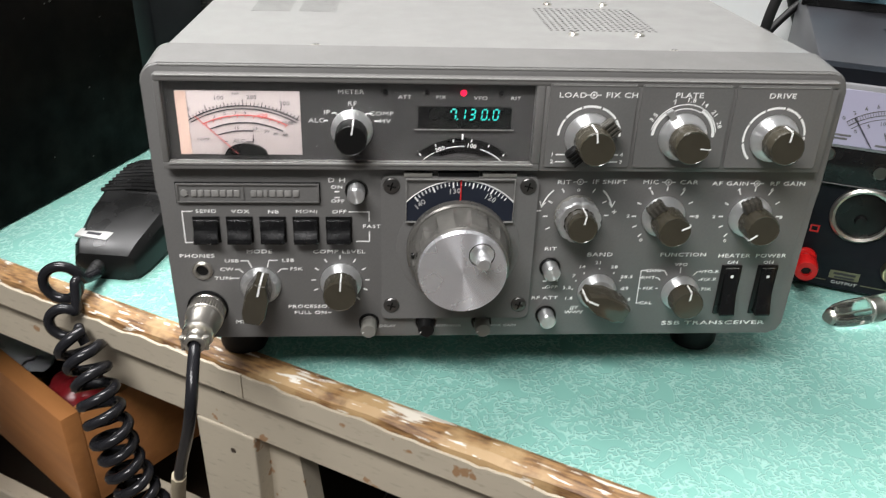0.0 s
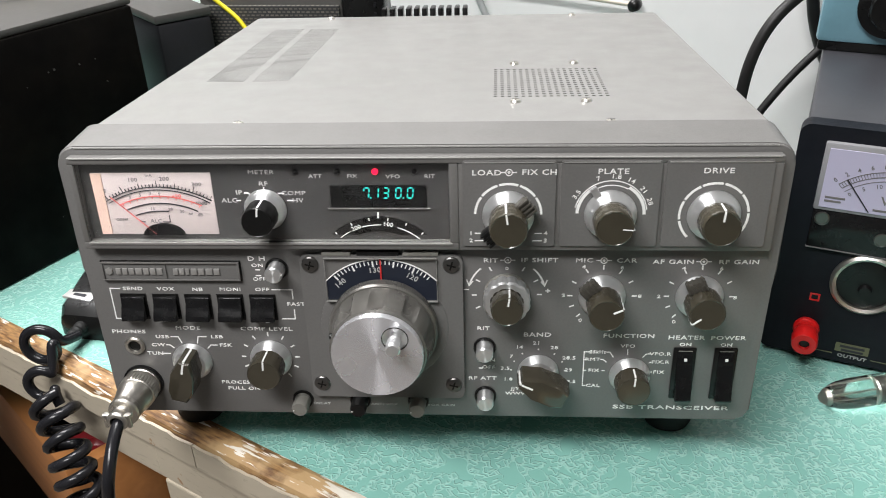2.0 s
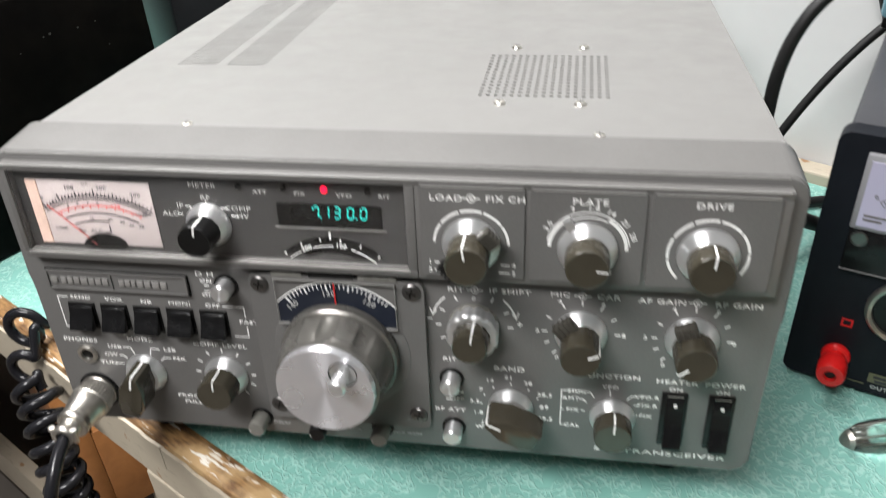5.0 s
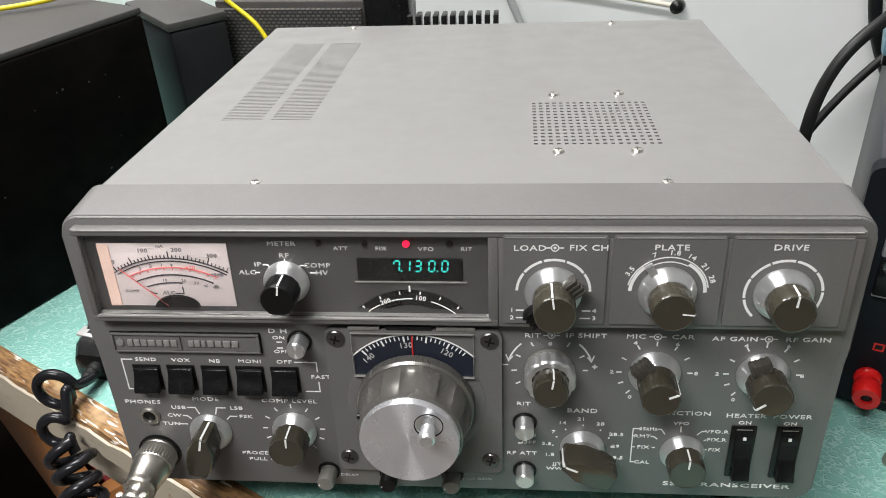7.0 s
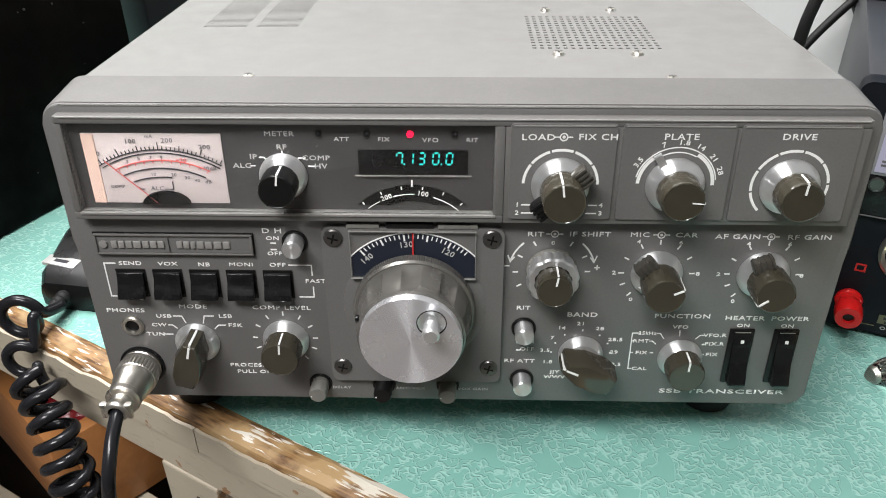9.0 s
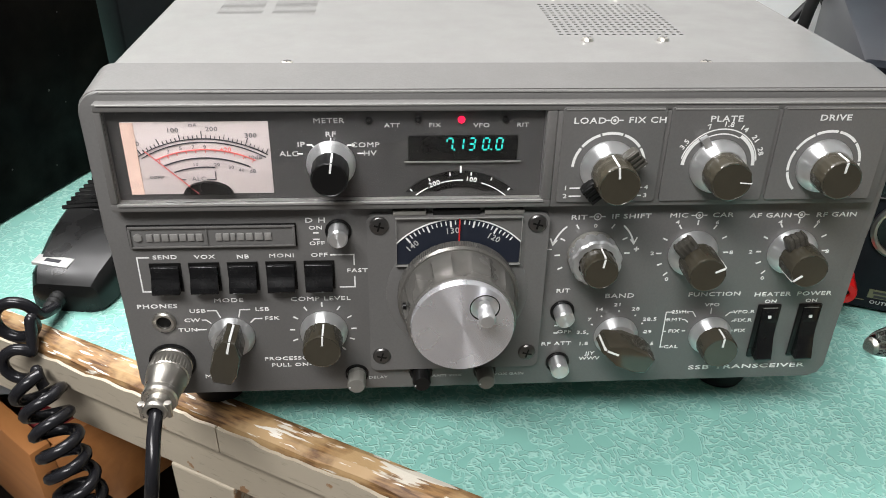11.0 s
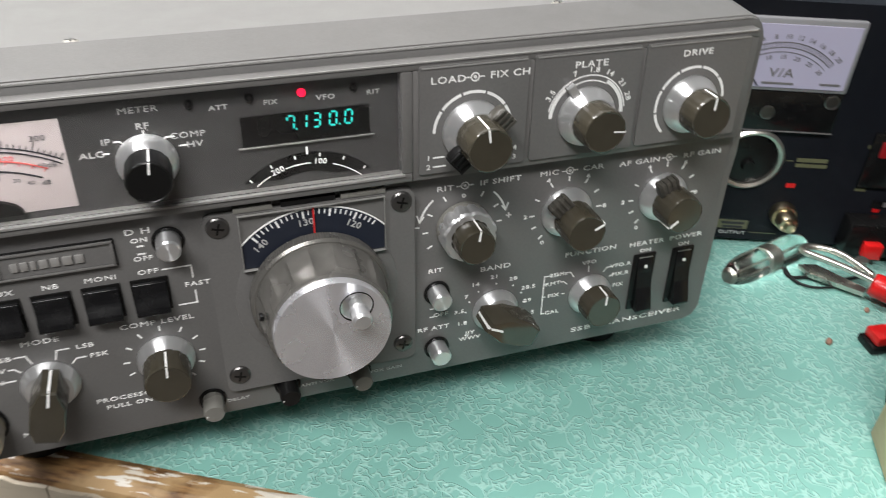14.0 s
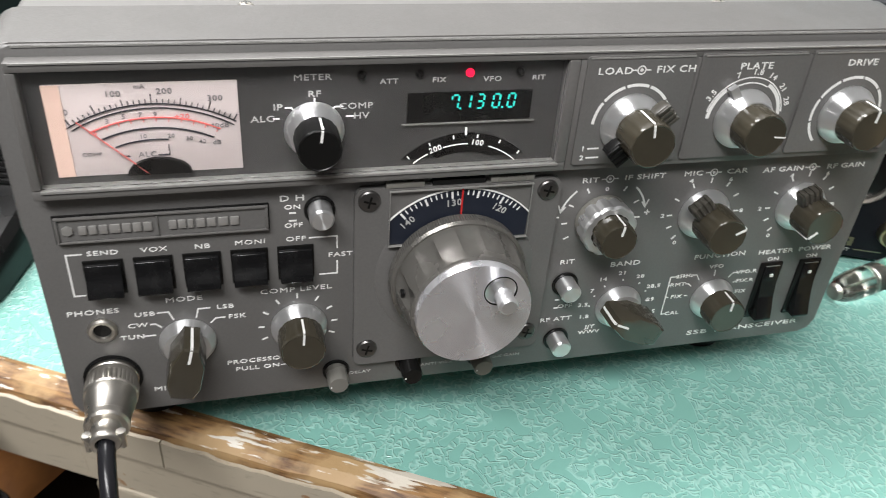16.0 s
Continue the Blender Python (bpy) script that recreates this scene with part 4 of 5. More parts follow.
def worn_wood():
    """A lip of bare orange-brown timber with scraps of old white paint."""
    m = material("worn_bare_timber", (0.30, 0.15, 0.055), 0.55, bump=0.5, bump_size=260)
    nt = m.node_tree
    b = nt.nodes["Principled BSDF"]
    co = nt.nodes.new("ShaderNodeTexCoord")
    mp = nt.nodes.new("ShaderNodeMapping")
    mp.inputs["Scale"].default_value = (0.8, 5.5, 5.5)
    nt.links.new(co.outputs["Object"], mp.inputs[0])

    def noise_at(size, src, lo, hi, detail=5):
        n = nt.nodes.new("ShaderNodeTexNoise")
        n.inputs["Scale"].default_value, n.inputs["Detail"].default_value = size, detail
        nt.links.new(src, n.inputs["Vector"])
        r = nt.nodes.new("ShaderNodeMapRange")
        r.inputs[1].default_value, r.inputs[2].default_value = lo, hi
        nt.links.new(n.outputs["Fac"], r.inputs[0])
        return r.outputs[0]

    def mix(f, a, c):
        x = nt.nodes.new("ShaderNodeMix")
        x.data_type = "RGBA"
        nt.links.new(f, x.inputs[0])
        if isinstance(a, tuple):
            x.inputs[6].default_value = (*a, 1)
        else:
            nt.links.new(a, x.inputs[6])
        x.inputs[7].default_value = (*c, 1)
        return x.outputs[2]

    c = mix(noise_at(95, mp.outputs[0], 0.38, 0.64, 9), (0.33, 0.185, 0.072), (0.10, 0.046, 0.018))
    c = mix(noise_at(26, co.outputs["Object"], 0.50, 0.60), c, (0.44, 0.29, 0.14))
    c = mix(noise_at(62, mp.outputs[0], 0.62, 0.65), c, (0.74, 0.70, 0.62))
    c = mix(noise_at(21, mp.outputs[0], 0.635, 0.655, 9), c, (0.66, 0.61, 0.52))
    nt.links.new(c, b.inputs["Base Color"])
    return m


def chipped_paint():
    """Cream paint with chips down to the timber and grey scuffs along the grain."""
    m = material("chipped_cream_paint", (0.66, 0.60, 0.48), 0.5, bump=0.3, bump_size=160)
    nt = m.node_tree
    b = nt.nodes["Principled BSDF"]
    co = nt.nodes.new("ShaderNodeTexCoord")
    mp = nt.nodes.new("ShaderNodeMapping")
    mp.inputs["Scale"].default_value = (1, 5, 5)
    nt.links.new(co.outputs["Object"], mp.inputs[0])
    col = None
    for src, size, lo, hi, amount, shade in ((mp.outputs[0], 14, 0.45, 0.75, 0.6, (0.50, 0.44, 0.34)), (mp.outputs[0], 90, 0.60, 0.68, 0.55, (0.30, 0.26, 0.20)), (co.outputs["Object"], 55, 0.66, 0.68, 0.9, (0.30, 0.16, 0.07))):
        n = nt.nodes.new("ShaderNodeTexNoise")
        n.inputs["Scale"].default_value, n.inputs["Detail"].default_value = size, 5
        nt.links.new(src, n.inputs["Vector"])
        r = nt.nodes.new("ShaderNodeMapRange")
        r.inputs[1].default_value, r.inputs[2].default_value, r.inputs[4].default_value = lo, hi, amount
        nt.links.new(n.outputs["Fac"], r.inputs[0])
        x = nt.nodes.new("ShaderNodeMix")
        x.data_type = "RGBA"
        nt.links.new(r.outputs[0], x.inputs[0])
        if col is None:
            x.inputs[6].default_value = (0.46, 0.405, 0.315, 1)
        else:
            nt.links.new(col, x.inputs[6])
        x.inputs[7].default_value = (*shade, 1)
        col = x.outputs[2]
    nt.links.new(col, b.inputs["Base Color"])
    return m


def timber(name, light, dark, size=10, stretch=(1, 8, 8), rough=0.45):
    m = material(name, light, rough, bump=0.2, bump_size=200)
    nt = m.node_tree
    b = nt.nodes["Principled BSDF"]
    co = nt.nodes.new("ShaderNodeTexCoord")
    mp = nt.nodes.new("ShaderNodeMapping")
    mp.inputs["Scale"].default_value = stretch
    nt.links.new(co.outputs["Object"], mp.inputs[0])
    n = nt.nodes.new("ShaderNodeTexNoise")
    n.inputs["Scale"].default_value, n.inputs["Detail"].default_value, n.inputs["Distortion"].default_value = size, 8, 0.6
    nt.links.new(mp.outputs[0], n.inputs["Vector"])
    x = nt.nodes.new("ShaderNodeMix")
    x.data_type = "RGBA"
    x.inputs[6].default_value, x.inputs[7].default_value = (*light, 1), (*dark, 1)
    nt.links.new(n.outputs["Fac"], x.inputs[0])
    nt.links.new(x.outputs[2], b.inputs["Base Color"])
    return m


VINYL, BARE, CREAM = vinyl(), worn_wood(), chipped_paint()
BROWN = timber("orange_brown_drawer_wood", (0.52, 0.225, 0.072), (0.30, 0.115, 0.036), 9)
PLY = timber("pale_plywood", (0.62, 0.47, 0.28), (0.48, 0.34, 0.18), 14, (3, 3, 12))
# near-black brown: puts the under-bench shade into the colour; also for nail heads
SHADE_NAIL_BROWN = material("interior_shade_and_nail_brown", (0.045, 0.03, 0.02), 0.7, stain=0.5, stain_size=12)

# bench frame: x along the front edge, y towards the wall
BENCH = Matrix.Translation((-0.0567, 0.0219, 0.0)) @ Matrix.Rotation(radians(-29.4), 4, "Z")
DEEP = 0.488
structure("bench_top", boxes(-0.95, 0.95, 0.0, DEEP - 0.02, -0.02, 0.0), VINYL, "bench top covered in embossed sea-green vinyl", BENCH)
structure("back_rail", boxes(-0.95, 0.95, DEEP - 0.02, DEEP, -0.02, 0.010, bevel=0.002), CREAM, "cream painted rail along the wall", BENCH)
lip = extrude_x([(0.0, -0.022), (0.0, 0.0012), (-0.003, 0.0022), (-0.010, 0.0012), (-0.0145, -0.0015), (-0.0150, -0.004), (-0.0152, -0.022)], -0.95, 0.95)
bmesh.ops.subdivide_edges(lip, edges=[e for e in lip.edges if abs(e.verts[0].co.x - e.verts[1].co.x) > 0.5], cuts=240)
for v in lip.verts:
    if v.co.y < -0.001:
        n1 = noise.noise((v.co.x * 55, v.co.y * 40, v.co.z * 40)) * 0.0011 + noise.noise((v.co.x * 160, 3, v.co.z * 90)) * 0.0005
        v.co.z += n1 if v.co.z > -0.01 else 0.0
        v.co.y += 0.6 * n1
structure("edge_strip_top", lip, BARE, "bare worn timber edge of the bench", BENCH)
for a, b in ((-0.95, -0.0262), (-0.0254, 0.95)):
    f = boxes(a, b, -0.0172, -0.0153, -0.0225, -0.0050)
    bmesh.ops.subdivide_edges(f, edges=[e for e in f.edges if abs(e.verts[0].co.x - e.verts[1].co.x) > 0.5], cuts=180)
    for v in f.verts:
        if v.co.z > -0.01:
            v.co.z += noise.noise((v.co.x * 45, 0, 7)) * 0.0030 + noise.noise((v.co.x * 140, 0, 9)) * 0.0012
    structure("edge_strip_face", f, CREAM, "chipped cream paint on the bench edge", BENCH)
structure("apron", boxes(-0.95, -0.078, -0.0085, 0.012, -0.063, -0.0200, bevel=0.001), CREAM, "cream painted bench apron", BENCH)
structure("apron", boxes(-0.078, 0.95, -0.0090, 0.012, -0.062, -0.0200, bevel=0.001), CREAM, "cream painted bench apron", BENCH)
structure("bench_leg", boxes(-0.074, -0.028, -0.0100, 0.030, -0.75, -0.0620, bevel=0.0015), CREAM, "cream painted bench post", BENCH)
brace = prism([(-0.028, -0.0622), (-0.006, -0.0622), (0.010, -0.20), (0.010, -0.74), (-0.028, -0.74)], 0.004, 0.020)
structure("bench_brace", brace, CREAM, "cream painted board beside the post", BENCH)
structure("drawer_rail", boxes(-0.95, -0.074, -0.0130, 0.0015, -0.300, -0.2535, bevel=0.001), CREAM, "cream painted rail below the drawer", BENCH)
# boards under the bench, coloured dark to stand for the shade there
structure("bench_back_board", boxes(-0.95, 0.95, 0.40, 0.41, -0.75, -0.021), SHADE_NAIL_BROWN, "back board coloured dark for the shade below the bench", BENCH)
structure("bench_shelf", boxes(-0.95, 0.95, 0.012, 0.40, -0.42, -0.40), SHADE_NAIL_BROWN, "shelf coloured dark for the shade below the bench", BENCH)
structure("bench_side", boxes(-0.97, -0.95, 0.0, DEEP, -0.75, -0.001), SHADE_NAIL_BROWN, "bench end", BENCH)
structure("bench_side", boxes(0.95, 0.97, 0.0, DEEP, -0.75, -0.001), SHADE_NAIL_BROWN, "bench end", BENCH)
structure("wall_back", boxes(-2.2, 2.2, DEEP + 0.001, DEEP + 0.1, -0.75, 1.55), WALLPAINT, "white painted wall", BENCH)
# left, right and front walls: added out of view, dark to limit bounce
structure("wall_left", boxes(-2.3, -2.2, -2.4, DEEP + 0.1, -0.75, 1.55), UNSEEN_WALL, "unseen wall, dark to hold down bounced light", BENCH)
structure("wall_right", boxes(2.2, 2.3, -2.4, DEEP + 0.1, -0.75, 1.55), UNSEEN_WALL, "unseen wall, dark to hold down bounced light", BENCH)
structure("wall_front", boxes(-2.3, 2.3, -2.5, -2.4, -0.75, 1.55), UNSEEN_WALL, "unseen wall, dark to hold down bounced light", BENCH)
structure("floor", boxes(-2.3, 2.3, -2.5, DEEP + 0.1, -0.80, -0.75), FLOORMAT, "dark floor", BENCH)
structure("ceiling", boxes(-2.3, 2.3, -2.5, DEEP + 0.1, 1.55, 1.62), WALLPAINT, "plain ceiling", BENCH)
for u, z in ((-0.048, -0.030), (-0.046, -0.080)):
    nail = new("nail_hole", mesh_of("nail_hole", lathe([(0.0022, 0.0), (0.0018, 0.0004), (0, 0.0005)], 10), SHADE_NAIL_BROWN))
    nail.matrix_world = BENCH @ pose(u, -0.0100, z)
    tagged(nail, "rusty nail head in the painted wood", "nail")

# drawer below the bench
DRAWER = thing("drawer", BENCH @ pose(-0.235, 0.0035, -0.252, 0, 0, -12), "open orange-brown wooden drawer filled with clutter", "drawer")
part("drawer_front", boxes(-0.40, 0.0, 0.0, 0.016, 0.0, 0.103, bevel=0.001), BROWN, DRAWER)
part("drawer_side", boxes(-0.014, 0.0, 0.016, 0.33, 0.0, 0.098, bevel=0.001), BROWN, DRAWER)
part("drawer_side", boxes(-0.40, -0.386, 0.016, 0.33, 0.0, 0.098, bevel=0.001), BROWN, DRAWER)
part("drawer_bottom", boxes(-0.386, -0.014, 0.016, 0.33, 0.0, 0.008), BROWN, DRAWER)
CLOTH = material("black_crumpled_bag", (0.015, 0.015, 0.017), 0.5, bump=0.8, bump_size=60)


def lumpy(sx, sy, sz, seed, mat, name, m, label, category):
    bm = bmesh.new()
    bmesh.ops.create_icosphere(bm, subdivisions=4, radius=1.0)
    for v in bm.verts:
        k = 1 + 0.22 * noise.noise(v.co * 2.2 + Vector((seed, 0, 0))) + 0.10 * noise.noise(v.co * 6 + Vector((0, seed, 0)))
        v.co = Vector((v.co.x * sx * k, v.co.y * sy * k, v.co.z * sz * k))
    ob = new(name, mesh_of(name, bm, mat))
    ob.matrix_world = m
    return tagged(ob, label, category)


lumpy(0.085, 0.10, 0.045, 3, CLOTH, "black_bag", BENCH @ pose(-0.35, 0.16, -0.176), "crumpled black plastic bag in the drawer", "bag")
lumpy(0.030, 0.028, 0.020, 5, material("red_plastic", (0.17, 0.008, 0.012), 0.35), "red_pouch", BENCH @ pose(-0.275, 0.052, -0.178), "small red plastic pouch in the drawer", "pouch")
lumpy(0.045, 0.030, 0.020, 8, material("grey_paper", (0.42, 0.44, 0.46), 0.6), "paper_scrap", BENCH @ pose(-0.365, 0.072, -0.166), "crumpled grey paper in the drawer", "paper")
lumpy(0.10, 0.10, 0.09, 11, material("dark_blue_bag", (0.03, 0.03, 0.045), 0.35), "dark_bag", BENCH @ pose(0.07, 0.14, -0.31), "dark plastic bag on the shelf below", "bag")
structure("drawer_runner", boxes(-0.234, -0.075, 0.05, 0.064, -0.268, -0.256, bevel=0.001), CREAM, "pale wooden drawer runner", BENCH)

# ---- microphone and its coiled lead ----
MIC = thing("microphone", pose(-0.1810, 0.186, 0.0, 0, 0, -8), "black plastic hand microphone lying on the green bench", "microphone")


def mic_body():
    rows = []
    bm = bmesh.new()
    for y, w, h in ((-0.070, 0.016, 0.012), (-0.068, 0.021, 0.018), (-0.060, 0.0245, 0.023), (-0.020, 0.0310, 0.029), (0.020, 0.0345, 0.031), (0.050, 0.0335, 0.028), (0.066, 0.029, 0.022), (0.072, 0.022, 0.014)):
        ring = []
        for px, pz in ((-1, 0.08), (-1, 0.55), (-0.93, 0.85), (-0.78, 1.0), (0.78, 1.0), (0.93, 0.85), (1, 0.55), (1, 0.08), (0.9, 0.0), (-0.9, 0.0)):
            ring.append(bm.verts.new((px * w, y, pz * h)))
        rows.append(ring)
    for a, b in zip(rows, rows[1:]):
        for i in range(10):
            bm.faces.new((a[i], a[(i + 1) % 10], b[(i + 1) % 10], b[i]))
    bm.faces.new(rows[0]), bm.faces.new(rows[-1][::-1])
    return bm


part("mic_body", mic_body(), BLACK, MIC)
for k in range(11):
    y = 0.000 + 0.0058 * k
    w = 0.030 - 0.0003 * k
    pts = [(w * s, y + 0.004 * (1 - s * s), 0.0302 + 0.0012 * (1 - s * s) - (0.0045 if k > 7 else 0.0) * (k - 7) / 3) for s in (-1, -0.6, -0.2, 0.2, 0.6, 1)]
    part("grille_rib", tube(pts, 0.0015, segs=6), BLACK, MIC)
LBL = part("mic_plate", boxes(-0.017, 0.007, -0.057, -0.048, 0.0246, 0.0268, bevel=0.0002), material("silver_label", (0.62, 0.62, 0.60), 0.35, 0.4, stain=0.3, stain_size=80), MIC, "small silver name plate", pose(0, 0, 0, 2.5, 0, -8))
part("plate_bar", boxes(-0.010, 0.000, -0.0540, -0.0512, 0.0265, 0.0270), INK, LBL)
part("strain_relief", lathe([(0.0045, 0.0), (0.0050, 0.004), (0.0040, 0.006), (0.0048, 0.008), (0.0038, 0.010), (0.0045, 0.012), (0.0030, 0.016), (0, 0.016)], 20), RUBBER, MIC, "", pose(-0.004, -0.068, 0.010))

CABLE = material("glossy_black_cable", (0.012, 0.012, 0.014), 0.22, stain=0.2, stain_size=60)


def coil(path, radius, turns, wire):
    """A helix of the given radius about a polyline."""
    pts, n = [], int(turns * 14)
    path = [Vector(p) for p in path]
    run = [0.0]
    for a, b in zip(path, path[1:]):
        run.append(run[-1] + (b - a).length)
    for k in range(n + 1):
        s = run[-1] * k / n
        i = next((j for j in range(len(path) - 2) if s < run[j + 1]), len(path) - 2)
        c = path[i].lerp(path[i + 1], (s - run[i]) / (run[i + 1] - run[i]))
        d = (path[i + 1] - path[i]).normalized()
        u = d.cross(Vector((0.3, 1, 0.1))).normalized()
        v = d.cross(u)
        a = 2 * math.pi * turns * k / n
        rr = radius * (1 + 0.12 * noise.noise((k * 0.05, 0, 0)))
        pts.append(c + rr * (u * math.cos(a) + v * math.sin(a)))
    return tube(pts, wire, segs=10)


CORD = thing("coiled_cable", pose(0, 0, 0), "glossy black coiled microphone lead hanging over the bench edge", "cable")
part("cord_coil", coil([(-0.1995, 0.0690, -0.014), (-0.1930, 0.0620, -0.022), (-0.1865, 0.0520, -0.034), (-0.1785, 0.0400, -0.060), (-0.1725, 0.0350, -0.086), (-0.1650, 0.0310, -0.110), (-0.1555, 0.0270, -0.131), (-0.1430, 0.0200, -0.165), (-0.1330, 0.0100, -0.200)], 0.0114, 16.5, 0.0036), CABLE, CORD)
loop = [(-0.1930, 0.1080, 0.0100), (-0.1945, 0.1020, 0.0115), (-0.1965, 0.0980, 0.0125)]
for cx, cy, cz, r, first, turn in ((-0.2095, 0.0945, 0.0135, 0.0118, 85, 390), (-0.2065, 0.0790, -0.0065, 0.0098, 60, 330)):
    for k in range(15):
        a = radians(first - turn * k / 14)
        loop.append((cx + r * math.sin(a), cy - 0.0060 * k / 14, cz + r * math.cos(a)))
loop += [(-0.1960, 0.0700, -0.012), (-0.1930, 0.0680, -0.017)]
part("cord_loop", tube(loop, 0.0034, segs=12), CABLE, CORD)
PLUGM = RIG.matrix_world @ pose(-0.0966, 0.0, -0.0718)
part("socket_rim", lathe([(0.0106, 0), (0.0106, 0.0008), (0.0098, 0.0012), (0.0096, 0.0)], 36), BLACK, CORD, "", PLUGM)
knurl = lambda a, n: 1 - (0.03 if math.cos(36 * a) > 0 and n in (2, 3) else 0)
part("plug_seat", lathe([(0.0094, 0.0), (0.0094, 0.0022), (0.0090, 0.0026), (0.0093, 0.0030), (0.0093, 0.0052), (0.0088, 0.0056)], 48), CHROME, CORD, "smooth nickel socket thread", PLUGM)
part("plug_ring", lathe([(0.0088, 0.0052), (0.0096, 0.0056), (0.0097, 0.0062), (0.0097, 0.0110), (0.0092, 0.0116), (0.0086, 0.0120)], 144, knurl), CHROME, CORD, "knurled nickel locking ring", PLUGM)
part("plug_body", lathe([(0.0092, 0.0116), (0.0090, 0.0150), (0.0085, 0.0160), (0.0076, 0.0232), (0.0070, 0.0236), (0, 0.0236)], 40), CHROME, CORD, "bright nickel microphone plug", PLUGM)
part("end_ring", lathe([(0.0070, 0.0232), (0.0078, 0.0236), (0.0079, 0.0262), (0.0072, 0.0272), (0.0052, 0.0274), (0, 0.0274)], 40), CHROME, CORD, "", PLUGM)
part("cord_clamp", lathe([(0.0054, 0.0270), (0.0056, 0.0285), (0.0052, 0.0290), (0.0052, 0.0318), (0.0058, 0.0322), (0.0058, 0.0345), (0.0050, 0.0352), (0.0034, 0.0352), (0.0033, 0.0330)], 28, lambda a, n: 1.0 - 0.12 * abs(math.cos(a))), CHROME, CORD, "crimped nickel cord clamp", PLUGM)
for x in (-0.0056, 0.0056):
    part("clamp_screw", lathe([(0.0, -0.0034), (0.0013, -0.0034), (0.0013, 0.0026), (0.0018, 0.0028), (0.0016, 0.0040), (0, 0.0042)], 12, axis="z", x=x, y=-0.0333, z=0.0), CHROME, CORD, "", PLUGM)
a = PLUGM @ Vector((0, -0.026, 0))
b = PLUGM @ Vector((0, -0.036, -0.0005))
part("cord_straight", tube([a, b, (-0.0948, -0.0510, 0.0465), (-0.0965, -0.0545, 0.034), (-0.1005, -0.0510, 0.018), (-0.1060, -0.0440, 0.000), (-0.1110, -0.0380, -0.016), (-0.1155, -0.0330, -0.034)], 0.0031, segs=14), CABLE, CORD)
part("cord_tape", tube([(-0.1142, -0.0345, -0.028), (-0.1185, -0.0280, -0.046), (-0.1225, -0.0200, -0.062), (-0.1255, -0.0110, -0.085)], 0.0042, segs=8), material("old_beige_tape", (0.38, 0.32, 0.22), 0.5, stain=0.4, stain_size=90), CORD, "frayed beige tape")
part("cord_lower", tube([(-0.1252, -0.0118, -0.083), (-0.1270, -0.0030, -0.11), (-0.1300, 0.0060, -0.15), (-0.1318, 0.0140, -0.20)], 0.0031, segs=8), CABLE, CORD)

# ---- black equipment at the side of the transceiver ----
SCUFFED = material("scuffed_black_case", (0.0014, 0.0013, 0.0012), 0.6, stain=0.6, stain_size=26, stain_colour=(0.0080, 0.0062, 0.0045), grain=0.35, grain_size=90, bump=0.15, bump_size=300, rough_var=0.15)
DUSTY = material("dusty_dark_top", (0.050, 0.047, 0.043), 0.6, stain=0.5, stain_size=12, grain=0.3, grain_size=200)
CHAR = material("charcoal_case", (0.010, 0.010, 0.012), 0.5, stain=0.4, stain_size=14, grain=0.3, bump=0.2)
EQM = Matrix.Translation((-0.2100, 0.3360, 0.0)) @ Matrix.Rotation(radians(63.7), 4, "Z")
EQ = thing("equipment_case", EQM, "large scuffed black equipment case standing on the bench", "case")
part("case_shell", boxes(-0.46, 0.0, 0.0, 0.30, 0.001, 0.179, bevel=0.0025), SCUFFED, EQ)
part("case_lid", boxes(-0.462, 0.002, 0.002, 0.302, 0.179, 0.185, bevel=0.002), DUSTY, EQ, "dusty grey-brown top")
for k in range(14):
    x, z = random.uniform(-0.20, -0.01), random.uniform(0.02, 0.16)
    r = random.uniform(0.0004, 0.0011)
    part("paint_speck", lathe([(r, 0.0), (r * 0.7, 0.0002), (0, 0.0003)], 6, x=x, y=0.0, z=z), DUSTY, EQ)
c2 = Matrix.Translation((-0.2090, 0.3760, 0.0)) @ Matrix.Rotation(radians(43), 4, "Z")
BOX2 = thing("equipment_case", c2, "charcoal plastic case behind the black one", "case")
part("case_shell", boxes(0.0, 0.052, 0.0, 0.10, 0.001, 0.152, bevel=0.004), CHAR, BOX2)
part("case_lid", boxes(-0.001, 0.053, 0.001, 0.101, 0.152, 0.160, bevel=0.002), DUSTY, BOX2)


def woven():
    m = material("woven_grille_cloth", (0.05, 0.046, 0.04), 0.7)
    nt = m.node_tree
    b = nt.nodes["Principled BSDF"]
    co = nt.nodes.new("ShaderNodeTexCoord")
    br = nt.nodes.new("ShaderNodeTexBrick")
    br.inputs["Color1"].default_value, br.inputs["Color2"].default_value, br.inputs["Mortar"].default_value = (0.09, 0.08, 0.065, 1), (0.05, 0.046, 0.04, 1), (0.008, 0.008, 0.008, 1)
    br.inputs["Scale"].default_value, br.inputs["Mortar Size"].default_value = 1.0, 0.0008
    br.inputs["Brick Width"].default_value, br.inputs["Row Height"].default_value = 0.0046, 0.0030
    mp = nt.nodes.new("ShaderNodeMapping")
    mp.inputs["Rotation"].default_value = (radians(90), 0, 0)
    nt.links.new(co.outputs["Object"], mp.inputs[0])
    nt.links.new(mp.outputs[0], br.inputs["Vector"])
    nt.links.new(br.outputs["Color"], b.inputs["Base Color"])
    bp = nt.nodes.new("ShaderNodeBump")
    bp.inputs["Strength"].default_value, bp.inputs["Distance"].default_value = 0.8, 0.001
    nt.links.new(br.outputs["Color"], bp.inputs["Height"])
    nt.links.new(bp.outputs[0], b.inputs["Normal"])
    return m


